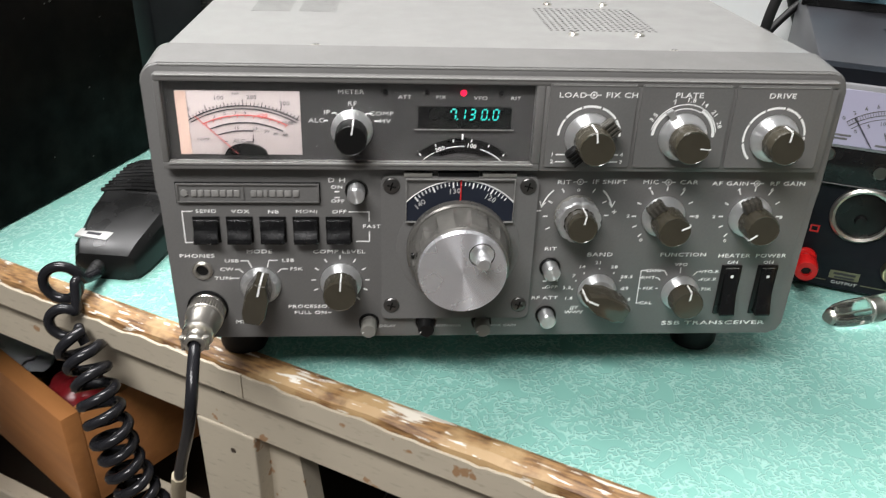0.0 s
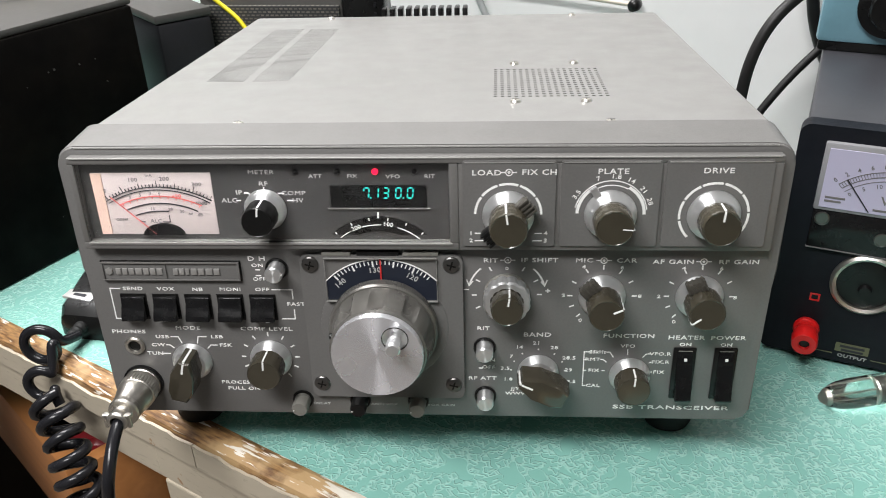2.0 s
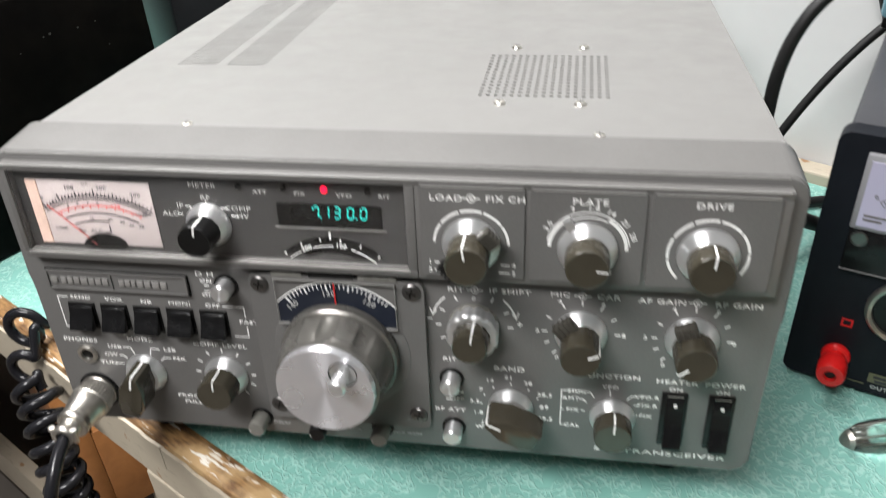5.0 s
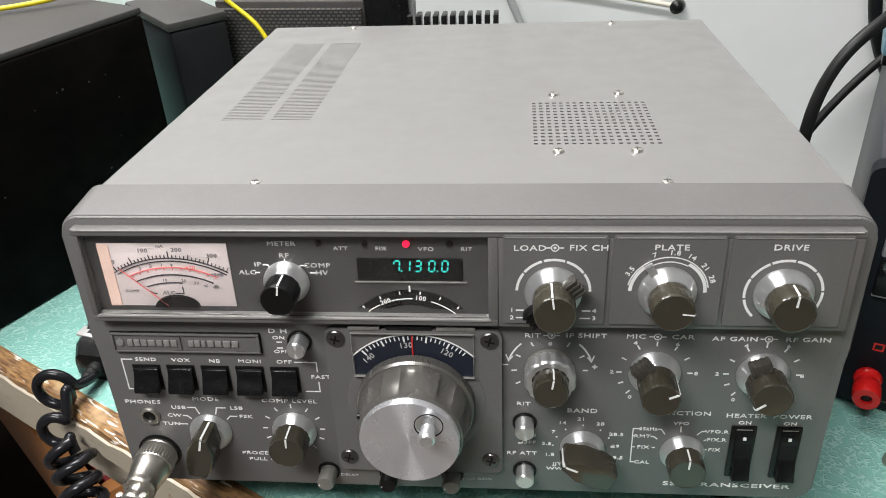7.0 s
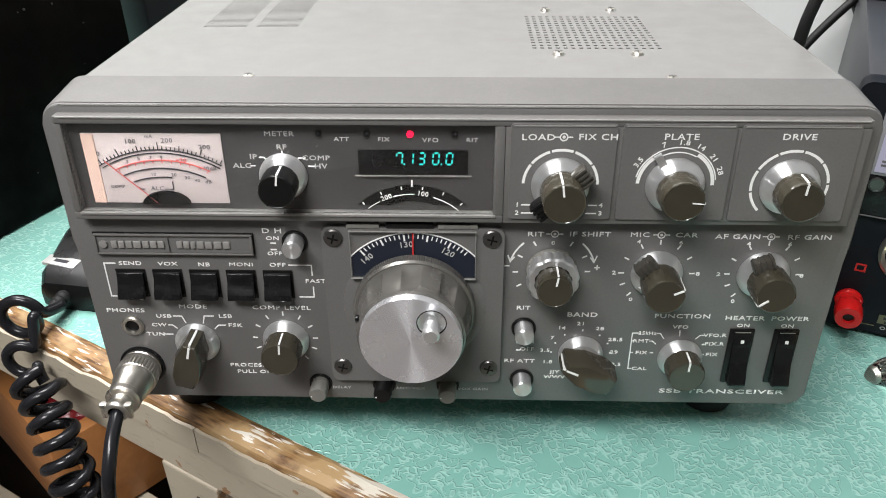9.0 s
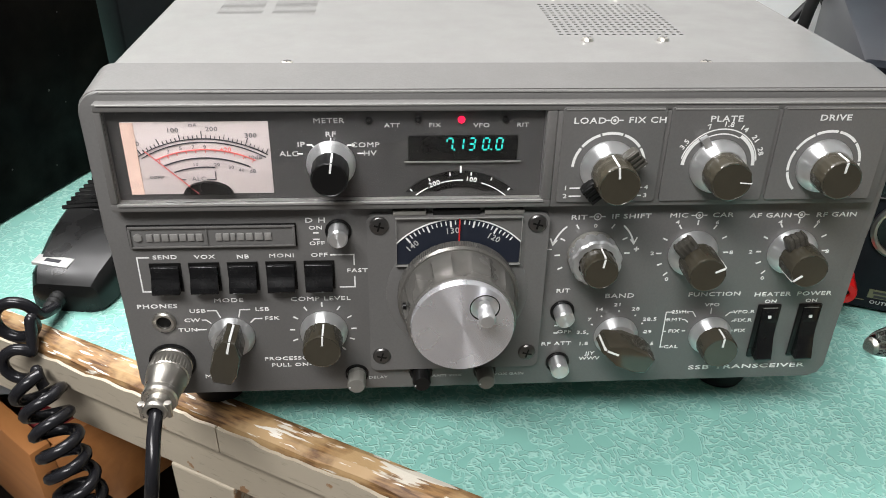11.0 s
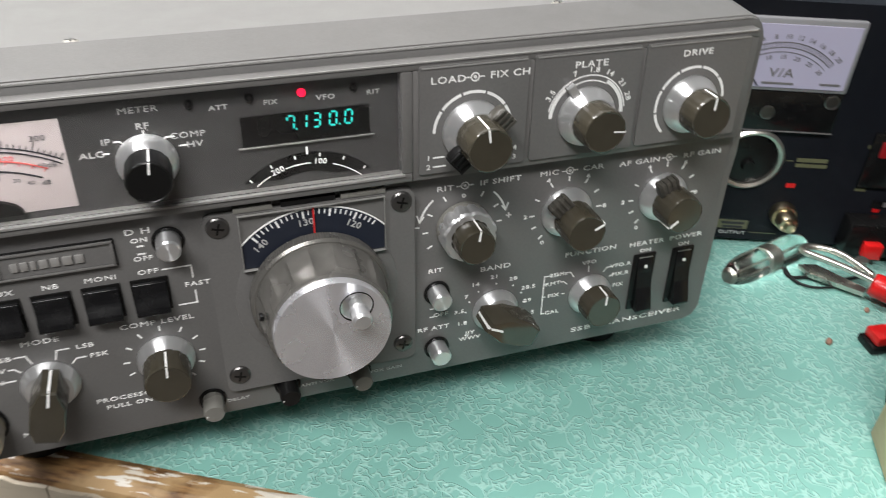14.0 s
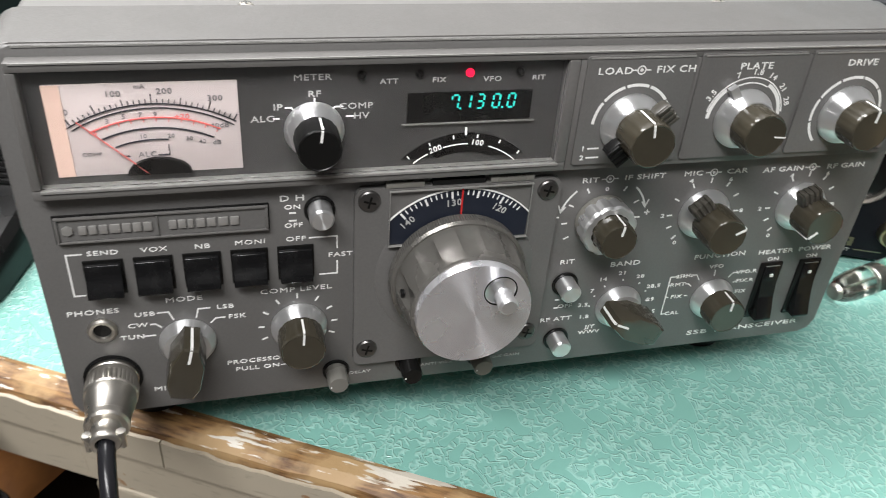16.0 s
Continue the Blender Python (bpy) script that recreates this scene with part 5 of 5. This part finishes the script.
SPK = thing("speaker", pose(-0.182, 0.428, 0.0, 0, 0, -4), "speaker box with a coarse woven dark grille", "speaker")
part("speaker_cabinet", boxes(-0.006, 0.130, 0.004, 0.080, 0.001, 0.163, bevel=0.002), DUSTY, SPK)
part("speaker_grille", boxes(-0.004, 0.128, -0.001, 0.0045, 0.004, 0.157, bevel=0.0008), woven(), SPK)
ADP = thing("power_adapter", pose(-0.057, 0.425, 0.0), "black ribbed plastic box behind the transceiver", "box")
part("adapter_body", boxes(0.0, 0.044, 0.0, 0.05, 0.001, 0.185, bevel=0.003), BLACK, ADP)
for k in range(8):
    part("adapter_rib", boxes(0.034, 0.0365, -0.0012, 0.0, 0.10 + 0.009 * k, 0.104 + 0.009 * k), CHAR, ADP)


def lead(name, pts, r, mat, label, segs=10):
    ob = new(name, mesh_of(name, tube(pts, r, segs=segs), mat))
    return tagged(ob, label, "cable")


YELLOW = material("yellow_wire", (0.75, 0.62, 0.02), 0.4, stain=0.2, stain_size=60)
lead("yellow_wire", [(-0.37, 0.30, 0.188), (-0.31, 0.328, 0.1895), (-0.287, 0.342, 0.1895), (-0.262, 0.355, 0.196), (-0.225, 0.390, 0.205), (-0.185, 0.420, 0.180), (-0.170, 0.424, 0.163), (-0.155, 0.4215, 0.152), (-0.140, 0.4185, 0.137), (-0.128, 0.41, 0.10), (-0.12, 0.41, 0.003)], 0.0020, YELLOW, "thin yellow insulated wire over the black case")
BLKCABLE = material("matt_black_cable", (0.010, 0.010, 0.010), 0.45, stain=0.3, stain_size=60)
lead("mains_cable", [(0.232, 0.165, 0.006), (0.231, 0.150, 0.06), (0.230, 0.135, 0.11), (0.229, 0.130, 0.150), (0.229, 0.130, 0.172), (0.232, 0.130, 0.192), (0.240, 0.132, 0.209), (0.253, 0.136, 0.221), (0.275, 0.148, 0.231), (0.36, 0.30, 0.235), (0.40, 0.325, 0.20)], 0.0034, BLKCABLE, "thick black mains cable arching up beside the transceiver")
lead("mains_cable", [(0.330, 0.335, 0.235), (0.333, 0.338, 0.185), (0.342, 0.338, 0.150), (0.358, 0.336, 0.120), (0.375, 0.33, 0.09), (0.385, 0.33, 0.004)], 0.0050, BLKCABLE, "thick black cable hanging by the wall")
lead("thin_cable", [(0.262, 0.305, 0.005), (0.275, 0.315, 0.035), (0.292, 0.32, 0.066), (0.313, 0.322, 0.102), (0.345, 0.325, 0.142), (0.385, 0.32, 0.180), (0.42, 0.32, 0.2)], 0.0034, BLKCABLE, "thinner black cable rising behind the power supply")
lead("mains_cable", [(0.236, 0.21, 0.075), (0.258, 0.222, 0.062), (0.280, 0.232, 0.040), (0.300, 0.25, 0.018), (0.33, 0.27, 0.006)], 0.0056, BLKCABLE, "thick black cable running behind the power supply")
lead("mains_cable", [(0.225, 0.285, 0.0045), (0.260, 0.292, 0.0045), (0.300, 0.303, 0.0045), (0.340, 0.312, 0.0045)], 0.0042, BLKCABLE, "black cable lying on the bench by the wall")
GREYCABLE = material("grey_cable", (0.30, 0.31, 0.31), 0.4, stain=0.2, stain_size=60)
lead("wall_cable", [(0.050, 0.502, 0.25), (0.066, 0.498, 0.16), (0.074, 0.494, 0.138), (0.086, 0.488, 0.116), (0.10, 0.48, 0.08), (0.11, 0.472, 0.004)], 0.0036, GREYCABLE, "grey cable hanging on the white wall")
lead("aerial_lead", [(0.10, 0.478, 0.160), (0.135, 0.460, 0.158), (0.175, 0.438, 0.156), (0.208, 0.420, 0.154)], 0.0022, material("beige_cable", (0.55, 0.50, 0.42), 0.5), "thin beige lead along the wall")
ob = new("cable_plug", mesh_of("cable_plug", lathe([(0.0, -0.006), (0.0052, -0.005), (0.0058, 0.0), (0.0050, 0.005), (0, 0.006)], 18), BLACK))
ob.matrix_world = pose(0.2125, 0.4180, 0.1535, 0, 0, -29.4)
tagged(ob, "small round black plug on the beige lead", "plug")

# ---- bench power supply ----
NAVY = material("dark_navy_paint", (0.007, 0.0080, 0.012), 0.48, stain=0.3, stain_size=14, stain_colour=(0.020, 0.021, 0.025), grain=0.3, grain_size=150, bump=0.15, bump_size=700, rough_var=0.1)
NAVY.node_tree.nodes["Principled BSDF"].inputs["Specular IOR Level"].default_value = 0.15
LIDGREY = material("dusty_slate_lid", (0.036, 0.037, 0.043), 0.42, stain=0.4, stain_size=9, stain_colour=(0.060, 0.060, 0.064), grain=0.2)
LILAC = glowing("lit_meter_card", (0.62, 0.60, 0.85), 0.05, (0.40, 0.38, 0.50))
REDP = material("red_terminal_plastic", (0.62, 0.012, 0.012), 0.28, stain=0.2, stain_size=80)
YPRINT = material("pale_yellow_print", (0.115, 0.115, 0.060), 0.5)
BRASS = material("dull_brass", (0.60, 0.52, 0.36), 0.3, 1.0, stain=0.3, stain_size=150)
SCUFFED.node_tree.nodes["Principled BSDF"].inputs["Specular IOR Level"].default_value = 0.05
PSM = Matrix.Translation((0.2605, 0.1150, -0.0025)) @ Matrix.Rotation(radians(-21.5), 4, "Z")
PSU = thing("power_supply", PSM, "dark navy bench power supply with a lit meter", "power supply")
part("supply_front", prism(rounded(0.0, 0.250, 0.006, 0.1585, 0.006), 0.0, 0.012), NAVY, PSU)
part("supply_cover", boxes(0.003, 0.247, 0.012, 0.235, 0.008, 0.1570, bevel=0.003), LIDGREY, PSU, "dusty slate-grey metal cover")
for i in range(2):
    for k in range(7):
        part("vent_slot", boxes(0.052 + 0.020 * i, 0.066 + 0.020 * i, 0.074 + 0.0062 * k, 0.0768 + 0.0062 * k, 0.1566, 0.1573), BLACK, PSU)
part("lid_screw", lathe([(0.0030, 0.0), (0.0024, 0.0010), (0, 0.0012)], 16, axis="z", x=0.045, y=0.022, z=0.1570), DARK_SCREW, PSU)
for x in (0.020, 0.230):
    for y in (0.02, 0.21):
        part("rubber_foot", lathe([(0.0, 0.0025), (0.009, 0.0025), (0.010, 0.008), (0, 0.008)], 20, axis="z", x=x, y=y), RUBBER, PSU)
MTR = part("supply_meter", boxes(0.0145, 0.0935, -0.0085, 0.0, 0.1085, 0.1500, bevel=0.0012), material("meter_case_grey", (0.24, 0.24, 0.25), 0.3, stain=0.2, stain_size=60), PSU, "clear-cased rectangular meter, lit")
part("meter_card", boxes(0.0172, 0.0908, -0.0091, -0.0083, 0.1110, 0.1468), LILAC, MTR)
MTR.location.y = 0.0055
QX, QZ, QR = 0.0530, 0.0965, 0.0408
for r, w in ((QR, 0.0004), (QR - 0.0030, 0.0004), (QR - 0.0055, 0.0003)):
    part("meter_arc", stroke(bmesh.new(), arc(QX, QZ, r, -43, 43, 24), w, -0.0094, -0.0090), GREY_INK, MTR)
bm = bmesh.new()
for k in range(41):
    a = -43 + 86 * k / 40
    stroke(bm, [(QX + QR * math.sin(radians(a)), QZ + QR * math.cos(radians(a))), (QX + (QR - 0.003) * math.sin(radians(a)), QZ + (QR - 0.003) * math.cos(radians(a)))], 0.0003, -0.0094, -0.0090)
tagged(part("meter_ticks", bm, GREY_INK, MTR), "", "", "", "stuff")
for k, s in enumerate(("0", "2", "4", "6", "8", "10", "12", "14", "16", "18", "20")):
    a = -43 + 8.6 * k
    words(s, QX + (QR + 0.0030) * math.sin(radians(a)), QZ + (QR + 0.0030) * math.cos(radians(a)), 0.0026, -0.0092, 0.95, a, parent=MTR, mat=GREY_INK)
for k, s in enumerate(("0", "5", "10", "15", "20", "25", "30")):
    a = -41 + 13.7 * k
    words(s, QX + (QR - 0.0085) * math.sin(radians(a)), QZ + (QR - 0.0085) * math.cos(radians(a)), 0.0024, -0.0092, 0.95, a, parent=MTR, mat=GREY_INK)
words("V/A", 0.0545, 0.1195, 0.0050, -0.0092, 1.15, parent=MTR, mat=GREY_INK)
part("meter_needle", stroke(bmesh.new(), [(0.0430, 0.1120), (0.0290, 0.1300)], 0.0006, -0.0100, -0.0095), INK, MTR)
for x0, x1, z in ((0.0195, 0.0300, 0.1170), (0.0195, 0.0282, 0.1147), (0.0450, 0.0625, 0.1130), (0.0770, 0.0880, 0.1135)):
    part("print_bar", boxes(x0, x1, -0.0094, -0.0090, z, z + 0.0012), GREY_INK, MTR)
BAR = part("meter_skirt", boxes(0.0150, 0.0930, -0.0070, 0.0, 0.0840, 0.1085, bevel=0.0010), BLACK_GLOSS, PSU, "glossy black strip below the meter")
BAR.location.y = 0.0040
part("skirt_edge", boxes(0.0150, 0.0930, -0.0074, -0.0050, 0.0838, 0.0844), GREY_INK, BAR)
for x, z in ((0.0535, 0.0955), (0.0205, 0.1035), (0.0875, 0.1035)):
    part("zero_screw", lathe([(0.0042, 0.0), (0.0042, 0.0008), (0.0036, 0.0010), (0.0034, 0.0004), (0, 0.0004)], 24, x=x, y=-0.0069, z=z), DARK_SCREW, BAR)
SOC = part("lighter_socket", lathe([(0.0198, 0.0), (0.0198, 0.0022), (0.0182, 0.0036), (0.0164, 0.0026), (0.0160, -0.0030)], 48, x=0.0520, z=0.0640), CHROME, PSU, "round socket with a bright metal rim")
part("socket_well", lathe([(0.0162, 0.0006), (0.0158, 0.0007), (0, 0.0008)], 40, x=0.0520, z=0.0640), BLACK, SOC)
part("socket_shadow", lathe([(0.0040, 0.0010), (0.0034, 0.0040), (0, 0.0042)], 20, x=0.0520, z=0.0600), BLACK, SOC)
TERM = part("binding_post", lathe([(0.0086, 0.0), (0.0090, 0.0022), (0.0082, 0.0040), (0.0066, 0.0046), (0.0068, 0.0074), (0.0084, 0.0092), (0.0090, 0.0118), (0.0088, 0.0200), (0.0080, 0.0218), (0.0038, 0.0220), (0.0034, 0.0190), (0, 0.0188)], 36, lambda a, n: 1 - (0.02 * (0.5 + 0.5 * math.cos(18 * a)) if n in (6, 7) else 0)), REDP, PSU, "red plastic screw terminal", pose(0.0255, 0.0, 0.0262) @ Matrix.Diagonal((0.86, 0.95, 0.86, 1)))
part("post_hole", lathe([(0.0037, 0.0196), (0, 0.0198)], 20), BLACK, TERM)
part("earth_post", lathe([(0.0080, 0.0), (0.0080, 0.0040), (0.0074, 0.0060), (0.0060, 0.0062), (0.0060, 0.0130), (0.0050, 0.0150), (0.0032, 0.0156), (0.0030, 0.0190), (0, 0.0192)], 28), BRASS, PSU, "bright metal screw post", pose(0.0815, 0.0, 0.0275))
part("print_mark", stroke(bmesh.new(), [(0.0240, 0.0468), (0.0288, 0.0468), (0.0288, 0.0510), (0.0240, 0.0510), (0.0240, 0.0468)], 0.0010, -0.0003, 0.0002), REDP, PSU)
part("print_bar", boxes(0.0785, 0.0840, -0.0003, 0.0002, 0.0455, 0.0485), REDP, PSU)
TAG = part("output_label", boxes(0.0440, 0.0630, -0.0003, 0.0002, 0.0138, 0.0200), YPRINT, PSU)
words("OUTPUT", 0.0545, 0.0108, 0.0023, -0.0003, 1.2, parent=PSU, mat=DIM_WHITE)
part("print_bar", boxes(0.0465, 0.0605, -0.0006, -0.0002, 0.0172, 0.0188), INK, TAG)
part("print_bar", boxes(0.0475, 0.0600, -0.0006, -0.0002, 0.0145, 0.0160), INK, TAG)
for x0, x1, z0, z1 in ((0.0300, 0.0430, 0.0112, 0.0117), (0.0650, 0.0820, 0.0112, 0.0117), (0.0800, 0.0980, 0.0635, 0.0660), (0.0800, 0.0985, 0.0600, 0.0622), (0.0735, 0.0780, 0.0636, 0.0641), (0.1270, 0.1400, 0.0955, 0.0980), (0.1250, 0.1390, 0.0850, 0.0876), (0.1180, 0.1230, 0.0750, 0.0770), (0.1200, 0.1260, 0.0460, 0.0480), (0.1240, 0.1420, 0.1420, 0.1475), (0.1285, 0.1450, 0.1500, 0.1540)):
    part("print_bar", boxes(x0, x1, -0.0003, 0.0002, z0, z1), YPRINT, PSU)
DEEPRED = material("deep_red_lens", (0.28, 0.008, 0.012), 0.35, stain=0.3, stain_size=120)
ROCK = part("power_rocker", boxes(0.1190, 0.1390, -0.0030, 0.0, 0.0500, 0.0860, bevel=0.0010), BLACK_GLOSS, PSU, "black rocker switch with red lens")
part("red_lens", boxes(0.1240, 0.1340, -0.0045, -0.0028, 0.0710, 0.0810, bevel=0.0005), DEEPRED, ROCK)
part("meter_switch", boxes(0.1220, 0.1500, -0.0030, 0.0, 0.1060, 0.1320, bevel=0.0010), BLACK_GLOSS, PSU)
STRIP = part("terminal_strip", boxes(0.1190, 0.2400, -0.0150, 0.0, 0.0080, 0.0310, bevel=0.0012), BLACK, PSU, "black terminal strip with red push levers")
part("strip_label", boxes(0.1330, 0.2300, -0.0003, 0.0002, 0.0350, 0.0400), BLACK_GLOSS, PSU)
for x in (0.1400, 0.1560, 0.1720):
    part("print_bar", boxes(x, x + 0.012, -0.0006, -0.0002, 0.0358, 0.0392), YPRINT if x > 0.15 else GREY_INK, PSU)
for x in (0.1350, 0.1500, 0.1660):
    part("print_bar", boxes(x, x + 0.004, -0.0003, 0.0002, 0.0318, 0.0340), REDP, PSU)
for x in (0.1290, 0.1790):
    part("push_lever", boxes(x, x + 0.0105, -0.0205, -0.0140, 0.0100, 0.0200, bevel=0.0006), REDP, STRIP)
for x in (0.1450, 0.1620):
    part("push_lever", boxes(x, x + 0.0095, -0.0195, -0.0140, 0.0110, 0.0200, bevel=0.0006), BLACK_GLOSS, STRIP)

# ---- blue instrument on top ----
TEAL = material("pale_blue_enamel", (0.17, 0.33, 0.40), 0.35, stain=0.25, stain_size=14, grain=0.1, grain_size=300, rough_var=0.08)
BLUE = thing("blue_instrument", PSM @ pose(-0.003, 0.160, 0.1570), "pale blue enamelled instrument box on the power supply", "instrument")
part("instrument_case", boxes(0.0, 0.19, 0.0, 0.07, 0.006, 0.095, bevel=0.004), TEAL, BLUE)
part("instrument_base", boxes(0.002, 0.188, 0.002, 0.068, 0.0, 0.007, bevel=0.001), BLACK, BLUE)
DK = part("selector_knob", lathe([(0.0215, 0.0), (0.0215, 0.0040), (0.0190, 0.0055), (0.0150, 0.0058), (0.0145, 0.0150), (0.0130, 0.0165), (0, 0.0165)], 72, lambda a, n: 1 - (0.06 * (0.5 + 0.5 * math.cos(8 * a)) if n in (3, 4) else 0)), BLACK, BLUE, "round black fluted knob", pose(0.044, 0.0, 0.034))
part("knob_mark", stroke(bmesh.new(), [(-0.010, -0.012), (-0.006, -0.016), (0.004, -0.017)], 0.0006, -0.0042, -0.0038), DIM_WHITE, DK)

# ---- loose things on the bench ----
TUBEM = Matrix.Translation((0.2770, 0.0535, 0.0095)) @ Matrix.Rotation(radians(14), 4, "Z") @ Matrix.Rotation(radians(90), 4, "Z")
BULBGLASS = glass("old_bulb_glass", (0.74, 0.76, 0.75), 0.05)
VALVE = thing("glass_valve", TUBEM, "clear glass radio valve lying on the bench", "valve")
G = part("glass_envelope", lathe([(0.0, 0.0), (0.0022, 0.0008), (0.0050, 0.0042), (0.0078, 0.0110), (0.0090, 0.0190), (0.0092, 0.0580), (0.0085, 0.0660), (0.0050, 0.0700), (0, 0.0706), (0, 0.0698), (0.0046, 0.0692), (0.0078, 0.0655), (0.0085, 0.0578), (0.0083, 0.0192), (0.0071, 0.0114), (0.0044, 0.0048), (0.0018, 0.0016), (0, 0.0009)], 32), BULBGLASS, VALVE)
G.visible_shadow = False
part("electrodes", lathe([(0.0, 0.0340), (0.0034, 0.0345), (0.0040, 0.0360), (0.0030, 0.0380), (0.0032, 0.0440), (0.0016, 0.0455), (0, 0.0455)], 20), CHROME, VALVE)
part("getter", lathe([(0.0, 0.0026), (0.0030, 0.0040), (0.0042, 0.0062), (0.0036, 0.0070), (0, 0.0068)], 20), CHROME, VALVE)
for k in range(3):
    part("support_wire", boxes(-0.0002 + 0.003 * (k - 1), 0.0002 + 0.003 * (k - 1), -0.060, -0.0070, -0.0002, 0.0002), CHROME, VALVE)


def clip_boot(name, m, length, label, mat=REDP):
    """A tapered, ribbed plastic boot that lies along -y."""
    g = thing(name, m, label, "clip")
    part("boot", lathe([(0.0, 0.0), (0.0062, 0.0005), (0.0070, 0.0020), (0.0072, length * 0.6), (0.0055, length - 0.002), (0.0045, length), (0, length)], 28), mat, g)
    return g


def facing(x, y, z, tx, ty, tz):
    """A pose at the first point whose -y axis runs towards the second."""
    return Matrix.Translation((x, y, z)) @ (Vector((x - tx, y - ty, z - tz))).to_track_quat("Y", "Z").to_matrix().to_4x4()


CLIP = clip_boot("crocodile_clip", facing(0.3545, 0.0225, 0.0130, 0.3800, -0.0100, 0.0080), 0.036, "chrome crocodile clip with a red plastic boot")
inv = CLIP.matrix_world.inverted()
jaw = [(0.3545, 0.0225, 0.0150), (0.3470, 0.0330, 0.0170), (0.3365, 0.0465, 0.0180), (0.3310, 0.0550, 0.0170), (0.3350, 0.0610, 0.0155), (0.3430, 0.0600, 0.0155), (0.3520, 0.0520, 0.0165), (0.3560, 0.0400, 0.0165), (0.3580, 0.0260, 0.0150)]
part("upper_jaw", tube([inv @ Vector(p) for p in jaw], 0.0021, segs=8), CHROME, CLIP)
bm = bmesh.new()
pts = [(0.3530, 0.0230), (0.3340, 0.0470), (0.3340, 0.0570), (0.3440, 0.0540), (0.3575, 0.0260)]
lo = [bm.verts.new(inv @ Vector((x, y, 0.003))) for x, y in pts]
hi = [bm.verts.new(inv @ Vector((x, y, 0.0058))) for x, y in pts]
bm.faces.new(lo[::-1]), bm.faces.new(hi)
for i in range(5):
    bm.faces.new((lo[i], lo[(i + 1) % 5], hi[(i + 1) % 5], hi[i]))
part("lower_jaw", bm, CHROME, CLIP)
part("clip_pivot", lathe([(0.0, -0.003), (0.0035, -0.003), (0.0035, 0.003), (0, 0.003)], 16, axis="z"), CHROME, CLIP, "", inv @ Matrix.Translation((0.3640, 0.0410, 0.0120)))
clip_boot("crocodile_clip", facing(0.3890, 0.0390, 0.0110, 0.4500, 0.0310, 0.0090), 0.055, "red plastic crocodile clip boot by the power supply")
SMALL = thing("test_clip", pose(0.3270, -0.0110, 0.0, 0, 0, -8), "small red and black test clip on the green bench", "clip")
part("clip_base", boxes(-0.002, 0.034, -0.0070, 0.0070, 0.0002, 0.0050, bevel=0.0012), BLACK, SMALL)
part("clip_lever", boxes(0.000, 0.034, -0.0060, 0.0060, 0.0050, 0.0110, bevel=0.0014), REDP, SMALL)
lead("twisted_wire", [(0.3300, 0.0640, 0.0015), (0.3250, 0.0580, 0.0015), (0.3235, 0.0510, 0.0015), (0.3310, 0.0495, 0.0020), (0.3390, 0.0480, 0.0015), (0.3450, 0.0430, 0.0018), (0.3500, 0.0400, 0.0020), (0.3600, 0.0410, 0.0015), (0.3720, 0.0400, 0.0015)], 0.0011, BLKCABLE, "thin twisted black wire lying on the bench", 6)
lead("twisted_wire", [(0.3280, 0.0600, 0.002), (0.3230, 0.0500, 0.002), (0.3270, 0.0400, 0.002), (0.3380, 0.0360, 0.002), (0.3480, 0.0365, 0.002)], 0.0008, BLKCABLE, "thin black wire end lying on the bench", 6)
for x, y, r in ((0.3092, -0.0022, 0.0022), (0.3493, 0.0141, 0.0018)):
    bm = bmesh.new()
    bmesh.ops.create_icosphere(bm, subdivisions=2, radius=r)
    for v in bm.verts:
        v.co = Vector((v.co.x * 1.3, v.co.y * 0.8, max(v.co.z * 0.6, -r * 0.5))) * (1 + 0.3 * noise.noise(v.co * 900))
    ob = new("wood_crumb", mesh_of("wood_crumb", bm, material("crumb_brown", (0.30, 0.17, 0.12), 0.7)))
    ob.matrix_world = pose(x, y, r * 0.5, 0, 0, 40)
    tagged(ob, "small brown wooden crumb on the vinyl", "crumb")
PLYM = BENCH @ pose(0.3376, 0.0607, 0.0)
PLYBOX = thing("plywood_box", PLYM, "pale plywood block standing on the bench", "wooden block")
part("plank", boxes(0.0, 0.20, 0.0, 0.034, 0.0005, 0.150, bevel=0.0018), PLY, PLYBOX)
DARKBOX = thing("black_box", pose(0.3030, -0.0500, 0.0, 0, 0, -46), "black box behind the plywood block", "box")
part("box_shell", boxes(0.0, 0.16, 0.0, 0.105, 0.0005, 0.050, bevel=0.002), SCUFFED, DARKBOX)
